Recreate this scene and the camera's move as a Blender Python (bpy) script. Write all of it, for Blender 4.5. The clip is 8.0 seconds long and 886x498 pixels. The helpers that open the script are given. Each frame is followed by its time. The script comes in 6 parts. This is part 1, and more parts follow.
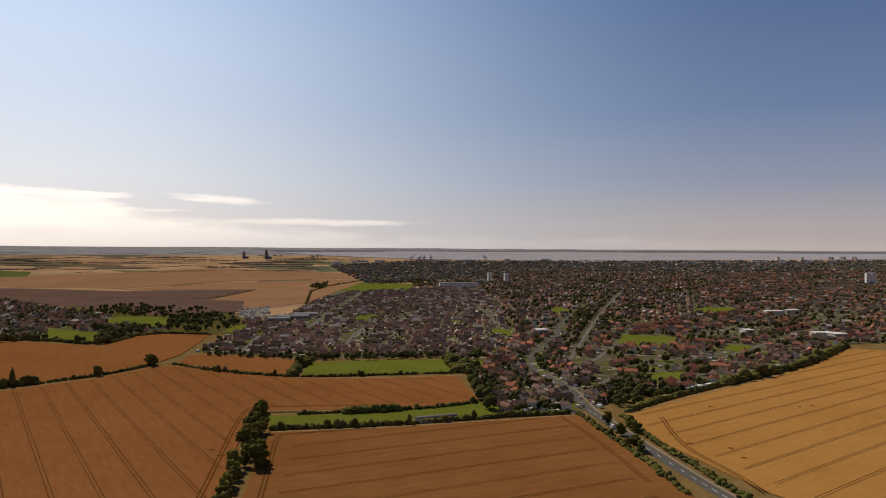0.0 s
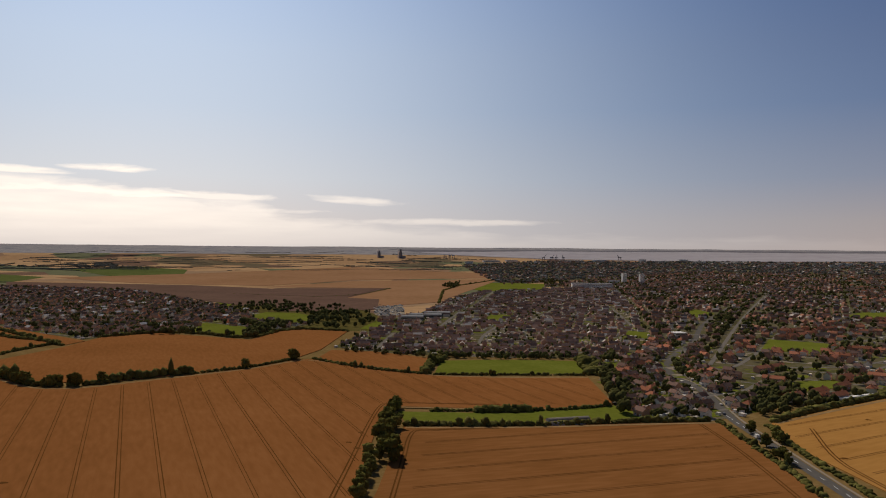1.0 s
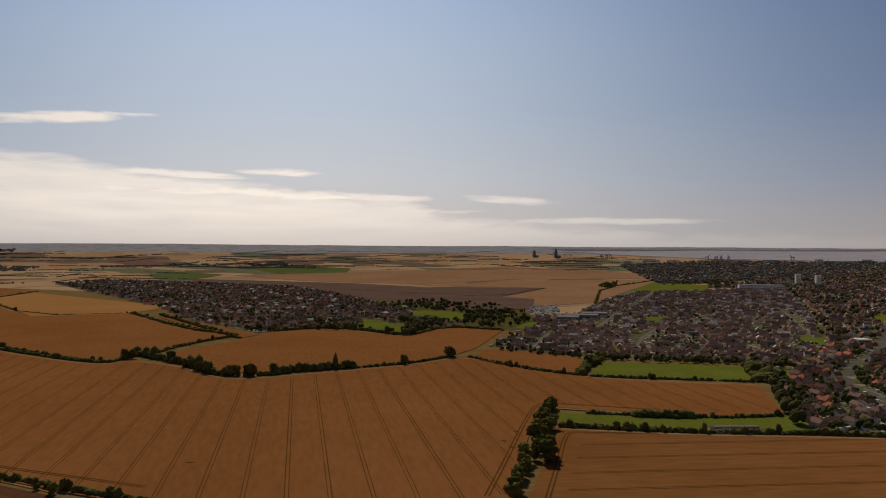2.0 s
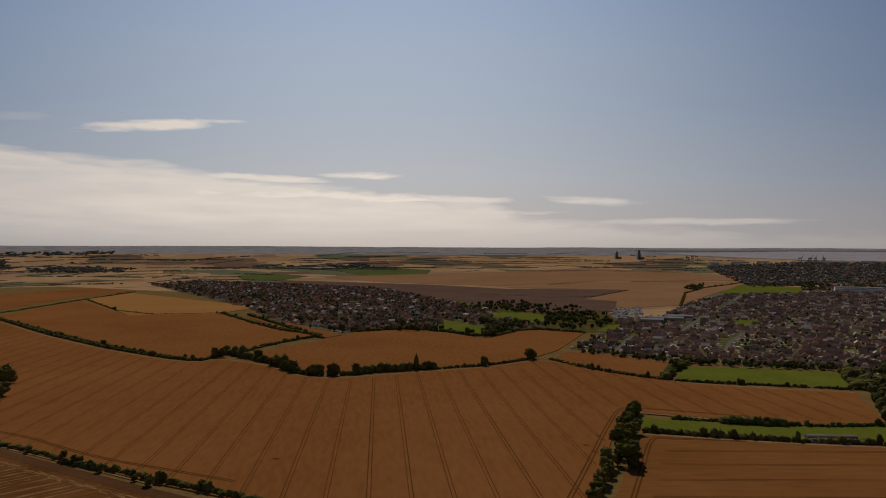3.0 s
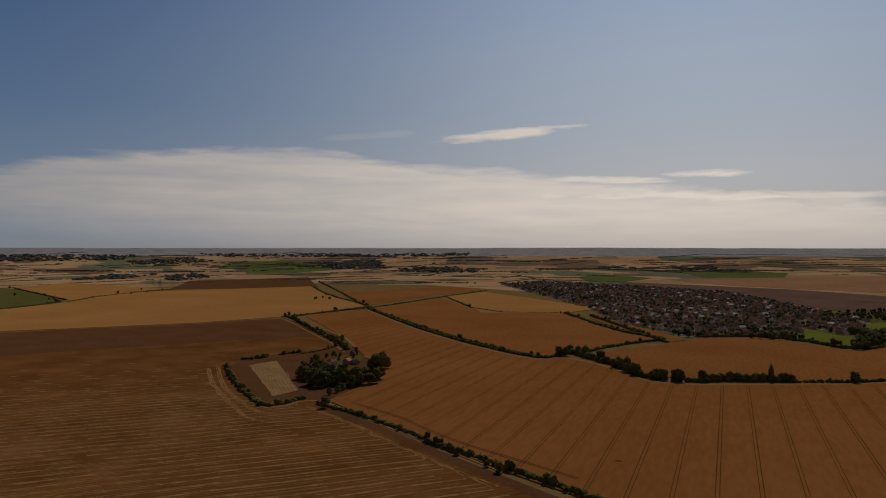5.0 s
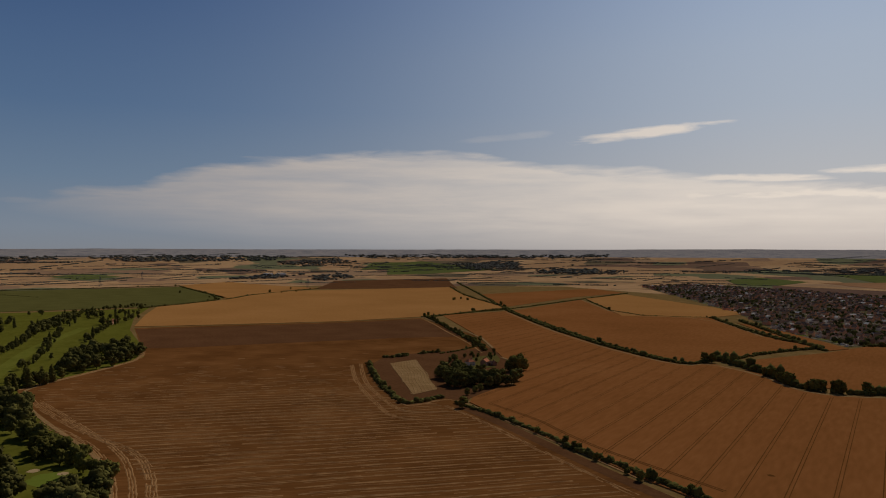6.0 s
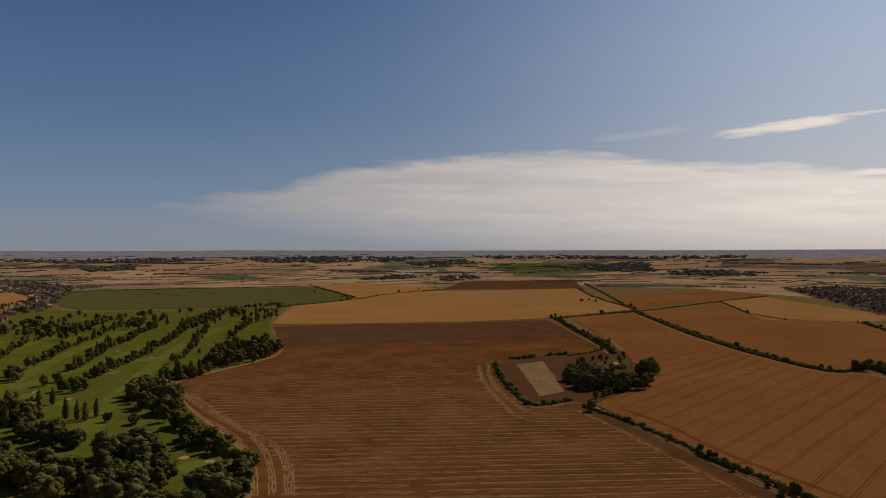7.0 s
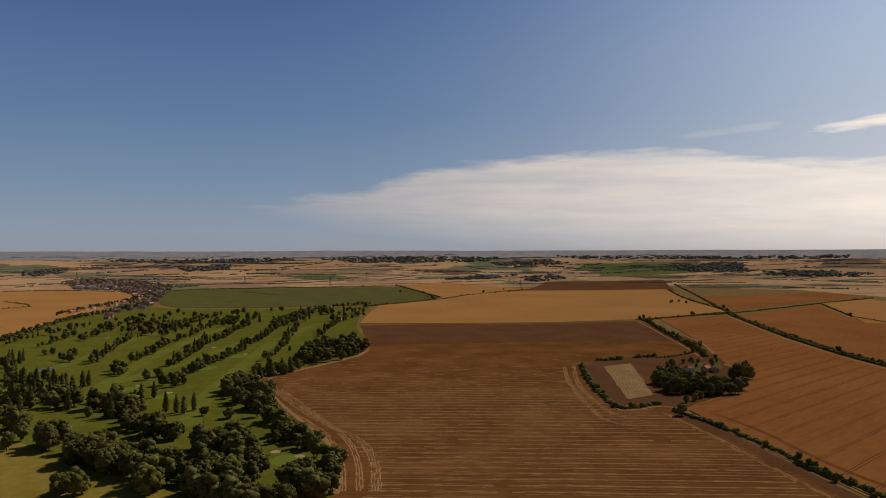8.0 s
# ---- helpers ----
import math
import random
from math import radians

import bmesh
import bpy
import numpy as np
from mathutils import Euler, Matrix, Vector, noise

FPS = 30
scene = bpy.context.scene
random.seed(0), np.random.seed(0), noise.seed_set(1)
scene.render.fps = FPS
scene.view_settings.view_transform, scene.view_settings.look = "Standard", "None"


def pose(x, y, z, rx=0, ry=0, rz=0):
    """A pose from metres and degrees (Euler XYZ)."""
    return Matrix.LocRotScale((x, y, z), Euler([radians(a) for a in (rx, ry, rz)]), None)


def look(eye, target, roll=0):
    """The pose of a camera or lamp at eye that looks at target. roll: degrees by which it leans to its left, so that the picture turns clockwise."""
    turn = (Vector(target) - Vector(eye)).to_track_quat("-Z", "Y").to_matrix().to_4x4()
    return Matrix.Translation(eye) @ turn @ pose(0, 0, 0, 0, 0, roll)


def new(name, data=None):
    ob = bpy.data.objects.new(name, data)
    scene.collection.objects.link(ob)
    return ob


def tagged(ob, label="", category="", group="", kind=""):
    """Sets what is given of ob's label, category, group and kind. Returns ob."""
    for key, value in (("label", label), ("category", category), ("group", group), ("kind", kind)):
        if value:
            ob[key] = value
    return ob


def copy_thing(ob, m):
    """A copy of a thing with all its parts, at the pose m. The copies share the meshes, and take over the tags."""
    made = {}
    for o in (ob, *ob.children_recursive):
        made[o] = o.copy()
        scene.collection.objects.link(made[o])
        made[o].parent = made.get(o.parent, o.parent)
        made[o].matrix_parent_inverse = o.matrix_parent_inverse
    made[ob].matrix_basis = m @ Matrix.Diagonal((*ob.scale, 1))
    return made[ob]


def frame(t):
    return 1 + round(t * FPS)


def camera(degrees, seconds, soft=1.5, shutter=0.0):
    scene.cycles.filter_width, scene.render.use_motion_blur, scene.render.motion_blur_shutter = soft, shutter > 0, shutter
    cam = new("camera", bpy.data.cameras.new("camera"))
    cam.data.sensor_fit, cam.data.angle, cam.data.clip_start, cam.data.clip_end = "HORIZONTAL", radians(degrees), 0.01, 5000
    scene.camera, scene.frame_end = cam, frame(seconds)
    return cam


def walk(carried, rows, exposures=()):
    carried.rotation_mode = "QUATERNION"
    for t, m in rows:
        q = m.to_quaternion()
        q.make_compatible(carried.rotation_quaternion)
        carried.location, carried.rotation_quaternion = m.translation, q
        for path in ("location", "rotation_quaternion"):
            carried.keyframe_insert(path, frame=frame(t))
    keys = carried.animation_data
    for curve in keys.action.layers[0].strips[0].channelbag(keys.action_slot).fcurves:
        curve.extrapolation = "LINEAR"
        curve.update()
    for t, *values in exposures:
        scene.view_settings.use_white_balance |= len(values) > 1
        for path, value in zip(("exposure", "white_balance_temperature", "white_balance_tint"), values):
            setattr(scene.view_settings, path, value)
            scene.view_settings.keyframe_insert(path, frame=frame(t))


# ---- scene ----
cam = camera(60.0, 8.0, soft=1.05)

# t, x, y, z, yaw, pitch, roll
PATH = [
    (0.0, 0.0, 0.0, 120.0, -0.00, -0.01, -0.37),
    (0.5, 0.0, 0.0, 120.0, 3.11, -0.02, -0.45),
    (1.0, 0.0, 0.0, 120.0, 9.80, -0.09, -0.46),
    (1.5, 0.0, 0.0, 120.0, 13.23, -0.08, -0.38),
    (1.7, 0.0, 0.0, 120.0, 17.16, -0.13, -0.39),
    (2.8, 0.0, 0.0, 120.0, 25.33, -0.18, -0.22),
    (3.0, 0.0, 0.0, 120.0, 27.30, -0.12, -0.21),
    (3.5, 0.0, 0.0, 120.0, 36.29, -0.12, -0.16),
    (4.0, 0.0, 0.0, 120.0, 41.32, -0.16, 0.05),
    (4.2, 0.0, 0.0, 120.0, 46.50, -0.08, 0.06),
    (5.3, 0.0, 0.0, 120.0, 53.46, -0.04, -0.02),
    (5.5, 0.0, 0.0, 120.0, 55.09, -0.02, -0.02),
    (6.0, 0.0, 0.0, 120.0, 62.67, 0.05, -0.08),
    (6.5, 0.0, 0.0, 120.0, 68.16, 0.11, 0.12),
    (7.0, 0.0, 0.0, 120.0, 72.08, 0.12, 0.08),
    (7.5, 0.0, 0.0, 120.0, 77.39, 0.17, 0.14),
    (8.0, 0.0, 0.0, 120.0, 78.40, 0.14, 0.17),
]
EXPOSURES = [(0.0, 0.0), (1.5, -0.35), (3.0, -0.76), (3.5, -0.94), (4.0, -0.97), (5.5, -0.91), (6.5, -0.68), (7.0, -0.62), (7.5, -0.57), (8.0, -0.34)]
walk(cam, [(t, pose(x, y, z, 90 + p, r, w)) for t, x, y, z, w, p, r in PATH], EXPOSURES)

# ---------------------------------------------------------------- light
SUN_AZ, SUN_EL = -32.0, 41.0
world = bpy.data.worlds.new("world")
scene.world = world
world.use_nodes = True
wt = world.node_tree
wt.nodes.clear()


def wnode(kind, **props):
    n = wt.nodes.new(kind)
    for key, value in props.items():
        setattr(n, key, value)
    return n


def wmath(op, a, b=None, c=None, clamp=False):
    n = wnode("ShaderNodeMath", operation=op, use_clamp=clamp)
    for i, v in enumerate((a, b, c)):
        if v is None:
            continue
        if isinstance(v, (int, float)):
            n.inputs[i].default_value = v
        else:
            wt.links.new(v, n.inputs[i])
    return n.outputs[0]


sky = wnode("ShaderNodeTexSky", sky_type="NISHITA", sun_disc=False, sun_elevation=radians(SUN_EL),
            sun_rotation=radians(SUN_AZ % 360), altitude=100.0, air_density=1.0, dust_density=0.7, ozone_density=3.0)
coord = wnode("ShaderNodeTexCoord")
sep = wnode("ShaderNodeSeparateXYZ")
wt.links.new(coord.outputs["Generated"], sep.inputs[0])
sky_az = wmath("MULTIPLY", wmath("ARCTAN2", sep.outputs[0], sep.outputs[1]), 57.2958)
sky_el = wmath("MULTIPLY", wmath("ARCSINE", sep.outputs[2]), 57.2958)


def wramp(value, stops, lo, hi):
    """Piecewise-linear function of a value between lo and hi; stops are (x, y) with y from 0 to 1."""
    n = wnode("ShaderNodeValToRGB")
    els = n.color_ramp.elements
    for i, (x, y) in enumerate(stops):
        at = (x - lo) / (hi - lo)
        if i < 2:
            els[i].position, els[i].color = at, (y, y, y, 1)
        else:
            els.new(at).color = (y, y, y, 1)
    wt.links.new(wmath("DIVIDE", wmath("SUBTRACT", value, lo), hi - lo), n.inputs[0])
    return n.outputs[0]


def wmix(fac, c1, c2):
    n = wnode("ShaderNodeMixRGB")
    for i, v in enumerate((fac, c1, c2)):
        if isinstance(v, tuple):
            n.inputs[i].default_value = (*v, 1)
        else:
            wt.links.new(v, n.inputs[i])
    return n.outputs[0]


def wnoise(sx, sy, detail, shift):
    comb = wnode("ShaderNodeCombineXYZ")
    wt.links.new(wmath("MULTIPLY", sky_az, sx), comb.inputs[0])
    wt.links.new(wmath("MULTIPLY", sky_el, sy), comb.inputs[1])
    comb.inputs[2].default_value = shift
    n = wnode("ShaderNodeTexNoise")
    n.inputs["Scale"].default_value, n.inputs["Detail"].default_value = 1.0, detail
    n.inputs["Roughness"].default_value, n.inputs["Distortion"].default_value = 0.55, 0.3
    wt.links.new(comb.outputs[0], n.inputs["Vector"])
    return wmath("SUBTRACT", n.outputs[0], 0.5)


# deep summer blue, hazy towards the ground and paler round the sun
deep = wnode("ShaderNodeGamma")
deep.inputs[1].default_value = 1.55
wt.links.new(sky.outputs[0], deep.inputs[0])
scaled = wnode("ShaderNodeVectorMath", operation="MULTIPLY")
scaled.inputs[1].default_value = (0.247, 0.228, 0.222)
wt.links.new(deep.outputs[0], scaled.inputs[0])
near_sun = wmath("POWER", wmath("MAXIMUM", wmath("COSINE", wmath("MULTIPLY", wmath("SUBTRACT", sky_az, -28.0), 0.0174533)), 0.0), 1.5)
up = wmath("MAXIMUM", sky_el, 0.0)
glow = wnode("ShaderNodeVectorMath", operation="SCALE")
wt.links.new(scaled.outputs[0], glow.inputs[0])
wt.links.new(wmath("ADD", 0.88, wmath("MULTIPLY", near_sun, 0.28)), glow.inputs["Scale"])


def sky_band(stops):
    """Colour of the low sky by elevation, in tenths."""
    n = wnode("ShaderNodeValToRGB")
    els = n.color_ramp.elements
    for i, (e, c) in enumerate(stops):
        at = e / 25.0
        if i < 2:
            els[i].position, els[i].color = at, (*c, 1)
        else:
            els.new(at).color = (*c, 1)
    wt.links.new(wmath("DIVIDE", up, 25.0, clamp=True), n.inputs[0])
    return n.outputs[0]


blaze = wmath("POWER", wmath("MAXIMUM", wmath("COSINE", wmath("MULTIPLY", wmath("SUBTRACT", sky_az, -32.0), 0.0174533)), 0.0), 6.5)
low_west = sky_band([(0, (0.34, 0.375, 0.43)), (1.5, (0.325, 0.39, 0.48)), (5, (0.225, 0.33, 0.475)), (10, (0.137, 0.24, 0.425)), (18, (0.078, 0.158, 0.348))])
low_east = sky_band([(0, (0.46, 0.385, 0.365)), (2, (0.40, 0.36, 0.365)), (5, (0.255, 0.285, 0.375)), (10, (0.138, 0.20, 0.345)), (18, (0.080, 0.130, 0.275))])
low_near = sky_band([(0, (0.86, 0.76, 0.70)), (2, (0.84, 0.76, 0.72)), (5, (0.79, 0.80, 0.83)), (10, (0.67, 0.755, 0.885)), (18, (0.585, 0.715, 0.93))])
low_far = wmix(wmath("DIVIDE", wmath("ADD", sky_az, 25.0), 45.0, clamp=True), low_west, low_east)
low_sky = wnode("ShaderNodeVectorMath", operation="SCALE")
wt.links.new(wmix(blaze, low_far, low_near), low_sky.inputs[0])
low_sky.inputs["Scale"].default_value = 10.0
air = wmix(wmath("DIVIDE", wmath("SUBTRACT", up, 14.0), 24.0, clamp=True), low_sky.outputs[0], glow.outputs[0])
# the long cloud bank: its top edge over azimuth
streak = wnoise(0.09, 1.1, 4.0, 0.0)
curl = wnoise(0.28, 1.6, 5.0, 4.0)
bank_top = wmath("MULTIPLY", wramp(sky_az, [(-94, 0.26), (-90.5, 0.35), (-88.5, 0.42), (-84.5, 0.46), (-80, 0.62), (-74, 0.69), (-63, 0.75), (-60, 0.73), (-56.5, 0.645), (-47, 0.595), (-40, 0.51),
                                            (-35, 0.45), (-31, 0.40), (-24, 0.36), (-21, 0.24), (-12, 0.18), (-4, 0.10)], -110.0, 30.0), 10.0)
edge = wmath("ADD", wmath("SUBTRACT", bank_top, sky_el), wmath("ADD", wmath("MULTIPLY", curl, 1.1), wmath("MULTIPLY", streak, 0.8)))
bank = wmath("MULTIPLY", wmath("DIVIDE", edge, 0.75, clamp=True), wmath("ADD", 0.82, wmath("ADD", wmath("MULTIPLY", streak, 0.9), wmath("MULTIPLY", curl, 0.4)), clamp=True))
bank_foot = wmath("MULTIPLY", wramp(sky_az, [(-95, 0.40), (-92, 0.28), (-86, 0.17), (-76, 0.06), (-60, 0.0)], -110.0, 30.0), 10.0)
bank = wmath("MULTIPLY", bank, wmath("ADD", 0.12, wmath("DIVIDE", wmath("SUBTRACT", up, bank_foot), 2.6), clamp=True))
bank = wmath("MULTIPLY", bank, wmath("DIVIDE", wmath("ADD", sky_az, 95.0), 3.0, clamp=True))
# single streaks: azimuth, elevation, half-width, half-height, slope, density
cover = wmath("MULTIPLY", bank, wmath("SUBTRACT", 0.88, wmath("MULTIPLY", wmath("DIVIDE", wmath("ADD", sky_az, 42.0), 30.0, clamp=True), 0.34)))
for a, e, w, h, slope, dens in [(-47.8, 8.45, 5.4, 0.46, 0.09, 0.85), (-33.2, 5.3, 3.4, 0.3, 0.0, 0.8), (-41.0, 5.0, 5.5, 0.32, -0.03, 0.8), (-26.0, 3.55, 4.4, 0.3, 0.0, 0.6),
                                (-16.5, 3.45, 4.4, 0.32, -0.06, 0.5), (-37.0, 3.7, 12.0, 0.55, 0.0, 0.9), (-31.0, 2.6, 12.0, 0.35, 0.0, 0.6), (-9.0, 1.9, 9.0, 0.3, 0.0, 0.4),
                                (-58.0, 8.3, 4.0, 0.3, 0.08, 0.14), (-91.0, 3.2, 2.2, 0.25, 0.0, 0.2)]:
    off = wmath("SUBTRACT", sky_az, a)
    du = wmath("DIVIDE", off, w)
    dv = wmath("DIVIDE", wmath("SUBTRACT", wmath("SUBTRACT", sky_el, e), wmath("MULTIPLY", off, slope)), h)
    rr = wmath("ADD", wmath("MULTIPLY", du, du), wmath("MULTIPLY", dv, dv))
    m = wmath("MULTIPLY", wmath("MULTIPLY", wmath("ADD", wmath("SUBTRACT", 1.0, rr), wmath("MULTIPLY", curl, 2.8), clamp=True), 1.05, clamp=True), dens)
    cover = wmath("MAXIMUM", cover, m)
cloud_sun = wmath("POWER", near_sun, 2.2)
painted = wmix(cover, air, wmix(cloud_sun, (5.4, 4.9, 4.8), (14.2, 12.5, 10.8)))
bg = wnode("ShaderNodeBackground")
bg.inputs[1].default_value = 0.1
wt.links.new(painted, bg.inputs[0])
wt.links.new(bg.outputs[0], wnode("ShaderNodeOutputWorld").inputs[0])

sun_data = bpy.data.lights.new("sun", "SUN")
sun_data.energy, sun_data.angle, sun_data.color = 4.2, radians(0.5), (1.0, 0.93, 0.82)
sun = new("sun", sun_data)
_s = Vector((math.sin(radians(SUN_AZ)) * math.cos(radians(SUN_EL)), math.cos(radians(SUN_AZ)) * math.cos(radians(SUN_EL)),
             math.sin(radians(SUN_EL))))
sun.matrix_basis = look(_s * 200, (0, 0, 0))


# ---------------------------------------------------------------- materials
def material(name, colours, scale=1.0, detail=6.0, rough=0.9, big=0.02, bump=0.0, random_by="", spread=0.0, metal=0.0, stretch=(1, 1, 1), turn=0.0):
    """Two-scale mottled surface: colours are mixed by a fine and a broad noise in world metres."""
    m = bpy.data.materials.new(name)
    m.use_nodes = True
    nt = m.node_tree
    nodes, links = nt.nodes, nt.links
    b = nodes["Principled BSDF"]
    b.inputs["Roughness"].default_value = rough
    b.inputs["Metallic"].default_value = metal
    b.inputs["Specular IOR Level"].default_value = 0.15 if rough < 0.7 else 0.0
    b.inputs["Diffuse Roughness"].default_value = 0.35
    geo = nodes.new("ShaderNodeNewGeometry")
    mp = nodes.new("ShaderNodeMapping")
    mp.inputs["Scale"].default_value = stretch
    spin = nodes.new("ShaderNodeVectorRotate")
    spin.rotation_type = "Z_AXIS"
    spin.inputs["Angle"].default_value = radians(-turn)
    links.new(geo.outputs["Position"], spin.inputs["Vector"])
    links.new(spin.outputs[0], mp.inputs[0])
    fine = nodes.new("ShaderNodeTexNoise")
    fine.inputs["Scale"].default_value = scale
    fine.inputs["Detail"].default_value = detail
    links.new(mp.outputs[0], fine.inputs["Vector"])
    broad = nodes.new("ShaderNodeTexNoise")
    broad.inputs["Scale"].default_value = big
    broad.inputs["Detail"].default_value = 4.0
    links.new(geo.outputs["Position"], broad.inputs["Vector"])
    add = nodes.new("ShaderNodeMath")
    add.operation = "MULTIPLY_ADD"
    links.new(fine.outputs[0], add.inputs[0])
    add.inputs[1].default_value = 0.5
    half = nodes.new("ShaderNodeMath")
    half.operation = "MULTIPLY"
    half.inputs[1].default_value = 0.5
    links.new(broad.outputs[0], half.inputs[0])
    links.new(half.outputs[0], add.inputs[2])
    ramp = nodes.new("ShaderNodeValToRGB")
    els = ramp.color_ramp.elements
    n = len(colours)
    for i, c in enumerate(colours):
        at = 0.3 + 0.4 * i / max(1, n - 1)
        if i < 2:
            els[i].position, els[i].color = at, (*c, 1)
        else:
            els.new(at).color = (*c, 1)
    links.new(add.outputs[0], ramp.inputs[0])
    out = ramp.outputs[0]
    if random_by:
        if random_by == "object":
            rnd = nodes.new("ShaderNodeObjectInfo").outputs["Random"]
        else:
            rnd = geo.outputs["Random Per Island"]
        hsv = nodes.new("ShaderNodeHueSaturation")
        val = nodes.new("ShaderNodeMapRange")
        val.inputs[3].default_value, val.inputs[4].default_value = 1 - spread, 1 + spread
        links.new(rnd, val.inputs[0])
        links.new(val.outputs[0], hsv.inputs["Value"])
        links.new(out, hsv.inputs["Color"])
        out = hsv.outputs[0]
    links.new(out, b.inputs["Base Color"])
    if bump:
        bn = nodes.new("ShaderNodeBump")
        bn.inputs["Strength"].default_value = bump
        bn.inputs["Distance"].default_value = 0.3
        links.new(fine.outputs[0], bn.inputs["Height"])
        links.new(bn.outputs[0], b.inputs["Normal"])
    return m


WHEAT = material("ripe_wheat", [(0.225, 0.086, 0.024), (0.278, 0.107, 0.0315), (0.325, 0.130, 0.041)], 0.3, 8, big=0.007, bump=0.25, stretch=(0.2, 1, 1), turn=-58)
WHEAT_SOUTH = material("roadside_wheat", [(0.20, 0.080, 0.022), (0.25, 0.101, 0.030), (0.30, 0.126, 0.041)], 0.3, 8, big=0.01, bump=0.25, stretch=(0.2, 1, 1), turn=27)
WHEAT_PALE = material("pale_wheat", [(0.33, 0.150, 0.043), (0.395, 0.185, 0.056), (0.45, 0.218, 0.071)], 0.2, 8, big=0.006)
WHEAT_LIGHT = material("bright_wheat", [(0.345, 0.160, 0.038), (0.41, 0.195, 0.050), (0.46, 0.225, 0.060)], 0.3, 8, big=0.01, bump=0.25, stretch=(0.2, 1, 1), turn=39)
TRAM = material("tramline_soil", [(0.105, 0.042, 0.011), (0.16, 0.066, 0.018)], 0.6)
PLOUGH = material("ploughed_soil", [(0.10, 0.044, 0.018), (0.135, 0.06, 0.025), (0.165, 0.075, 0.032)], 0.3, 8, big=0.02)
STUBBLE = material("stubble_soil", [(0.104, 0.040, 0.011), (0.172, 0.069, 0.020), (0.265, 0.114, 0.036)], 0.5, 8, big=0.02, bump=0.3, stretch=(0.1, 1, 1), turn=76)
STRAW = material("straw", [(0.28, 0.145, 0.055), (0.41, 0.22, 0.09)], 0.5, 6, big=0.1)
STRAW_PALE = material("pale_straw", [(0.235, 0.130, 0.049), (0.30, 0.178, 0.074), (0.37, 0.232, 0.104)], 0.25, 8, big=0.06)
PASTURE = material("pasture_grass", [(0.115, 0.127, 0.016), (0.148, 0.157, 0.021), (0.18, 0.186, 0.03)], 0.2, 8, big=0.02)
# far wheat and ploughed soil: the near colours washed out by painted haze
WHEAT_HAZED = material("hazed_far_wheat", [(0.28, 0.143, 0.066), (0.335, 0.175, 0.084), (0.39, 0.208, 0.104)], 0.05, 8, big=0.004)
PLOUGH_HAZED = material("hazed_ploughed_soil", [(0.125, 0.073, 0.05), (0.155, 0.09, 0.062), (0.185, 0.11, 0.075)], 0.08, 8, big=0.01)
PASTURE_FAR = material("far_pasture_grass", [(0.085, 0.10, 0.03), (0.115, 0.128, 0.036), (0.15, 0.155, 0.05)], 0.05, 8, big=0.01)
MEADOW = material("dry_meadow_grass", [(0.185, 0.132, 0.022), (0.235, 0.168, 0.03), (0.285, 0.20, 0.042)], 0.2, 8, big=0.03)
FAIRWAY = material("fairway_grass", [(0.096, 0.092, 0.012), (0.127, 0.121, 0.017), (0.16, 0.15, 0.024)], 0.15, 8, big=0.03)
BEANS = material("bean_crop", [(0.088, 0.080, 0.022), (0.114, 0.103, 0.029), (0.136, 0.121, 0.035)], 0.3, 8, big=0.02)
DRY_GRASS = material("dry_field_margin", [(0.155, 0.092, 0.028), (0.215, 0.132, 0.046), (0.29, 0.185, 0.075)], 0.3, 6, big=0.04)
VERGE = material("verge_grass", [(0.075, 0.062, 0.016), (0.115, 0.092, 0.026), (0.16, 0.12, 0.04)], 0.4, 6, big=0.05)
ASPHALT = material("asphalt", [(0.105, 0.092, 0.078), (0.15, 0.132, 0.112)], 0.5, 6)
CONCRETE = material("concrete_track", [(0.26, 0.20, 0.14), (0.34, 0.27, 0.19)], 0.4, 6)
STREET = material("street_surface", [(0.15, 0.13, 0.105), (0.22, 0.185, 0.15)], 0.4, 6)
SAND = material("bunker_sand", [(0.36, 0.25, 0.12), (0.44, 0.31, 0.16)], 0.6, 6)
PAINT = material("white_road_paint", [(0.75, 0.75, 0.72), (0.82, 0.82, 0.80)], 1.0)
LEAF = material("dark_leaves", [(0.072, 0.064, 0.016), (0.126, 0.112, 0.026), (0.19, 0.165, 0.041)], 0.8, 6, big=0.05, bump=0.6, random_by="object", spread=0.3)
LEAF2 = material("hedge_leaves", [(0.07, 0.064, 0.018), (0.115, 0.103, 0.028), (0.175, 0.152, 0.042)], 0.8, 6, big=0.03, bump=0.6, random_by="island", spread=0.35)
# leaf green greyed and paled: distance haze put into the base colour
LEAF_HAZED = material("hazed_distant_leaves", [(0.105, 0.10, 0.08), (0.142, 0.135, 0.105), (0.185, 0.175, 0.135)], 0.3, 6, big=0.01, random_by="island", spread=0.3)
# lilac-grey instead of wood green, haze over the estuary painted in
SHORE = material("hazed_shore_woods", [(0.16, 0.145, 0.15), (0.215, 0.195, 0.195)], 0.02, 6)
BARK = material("bark", [(0.08, 0.06, 0.04), (0.13, 0.10, 0.07)], 3.0, 6)
ROOF_RED = material("red_roof_tiles", [(0.40, 0.15, 0.08), (0.54, 0.215, 0.115)], 1.0, 6, random_by="object", spread=0.35)
ROOF_BROWN = material("brown_roof_tiles", [(0.185, 0.108, 0.078), (0.28, 0.168, 0.122)], 1.0, 6, random_by="object", spread=0.4)
BRICK_WALL = material("brick_wall", [(0.42, 0.215, 0.13), (0.55, 0.31, 0.195)], 1.0, 6, random_by="object", spread=0.3)
RENDER_WALL = material("white_render", [(0.66, 0.56, 0.44), (0.80, 0.70, 0.57)], 0.6, 6)
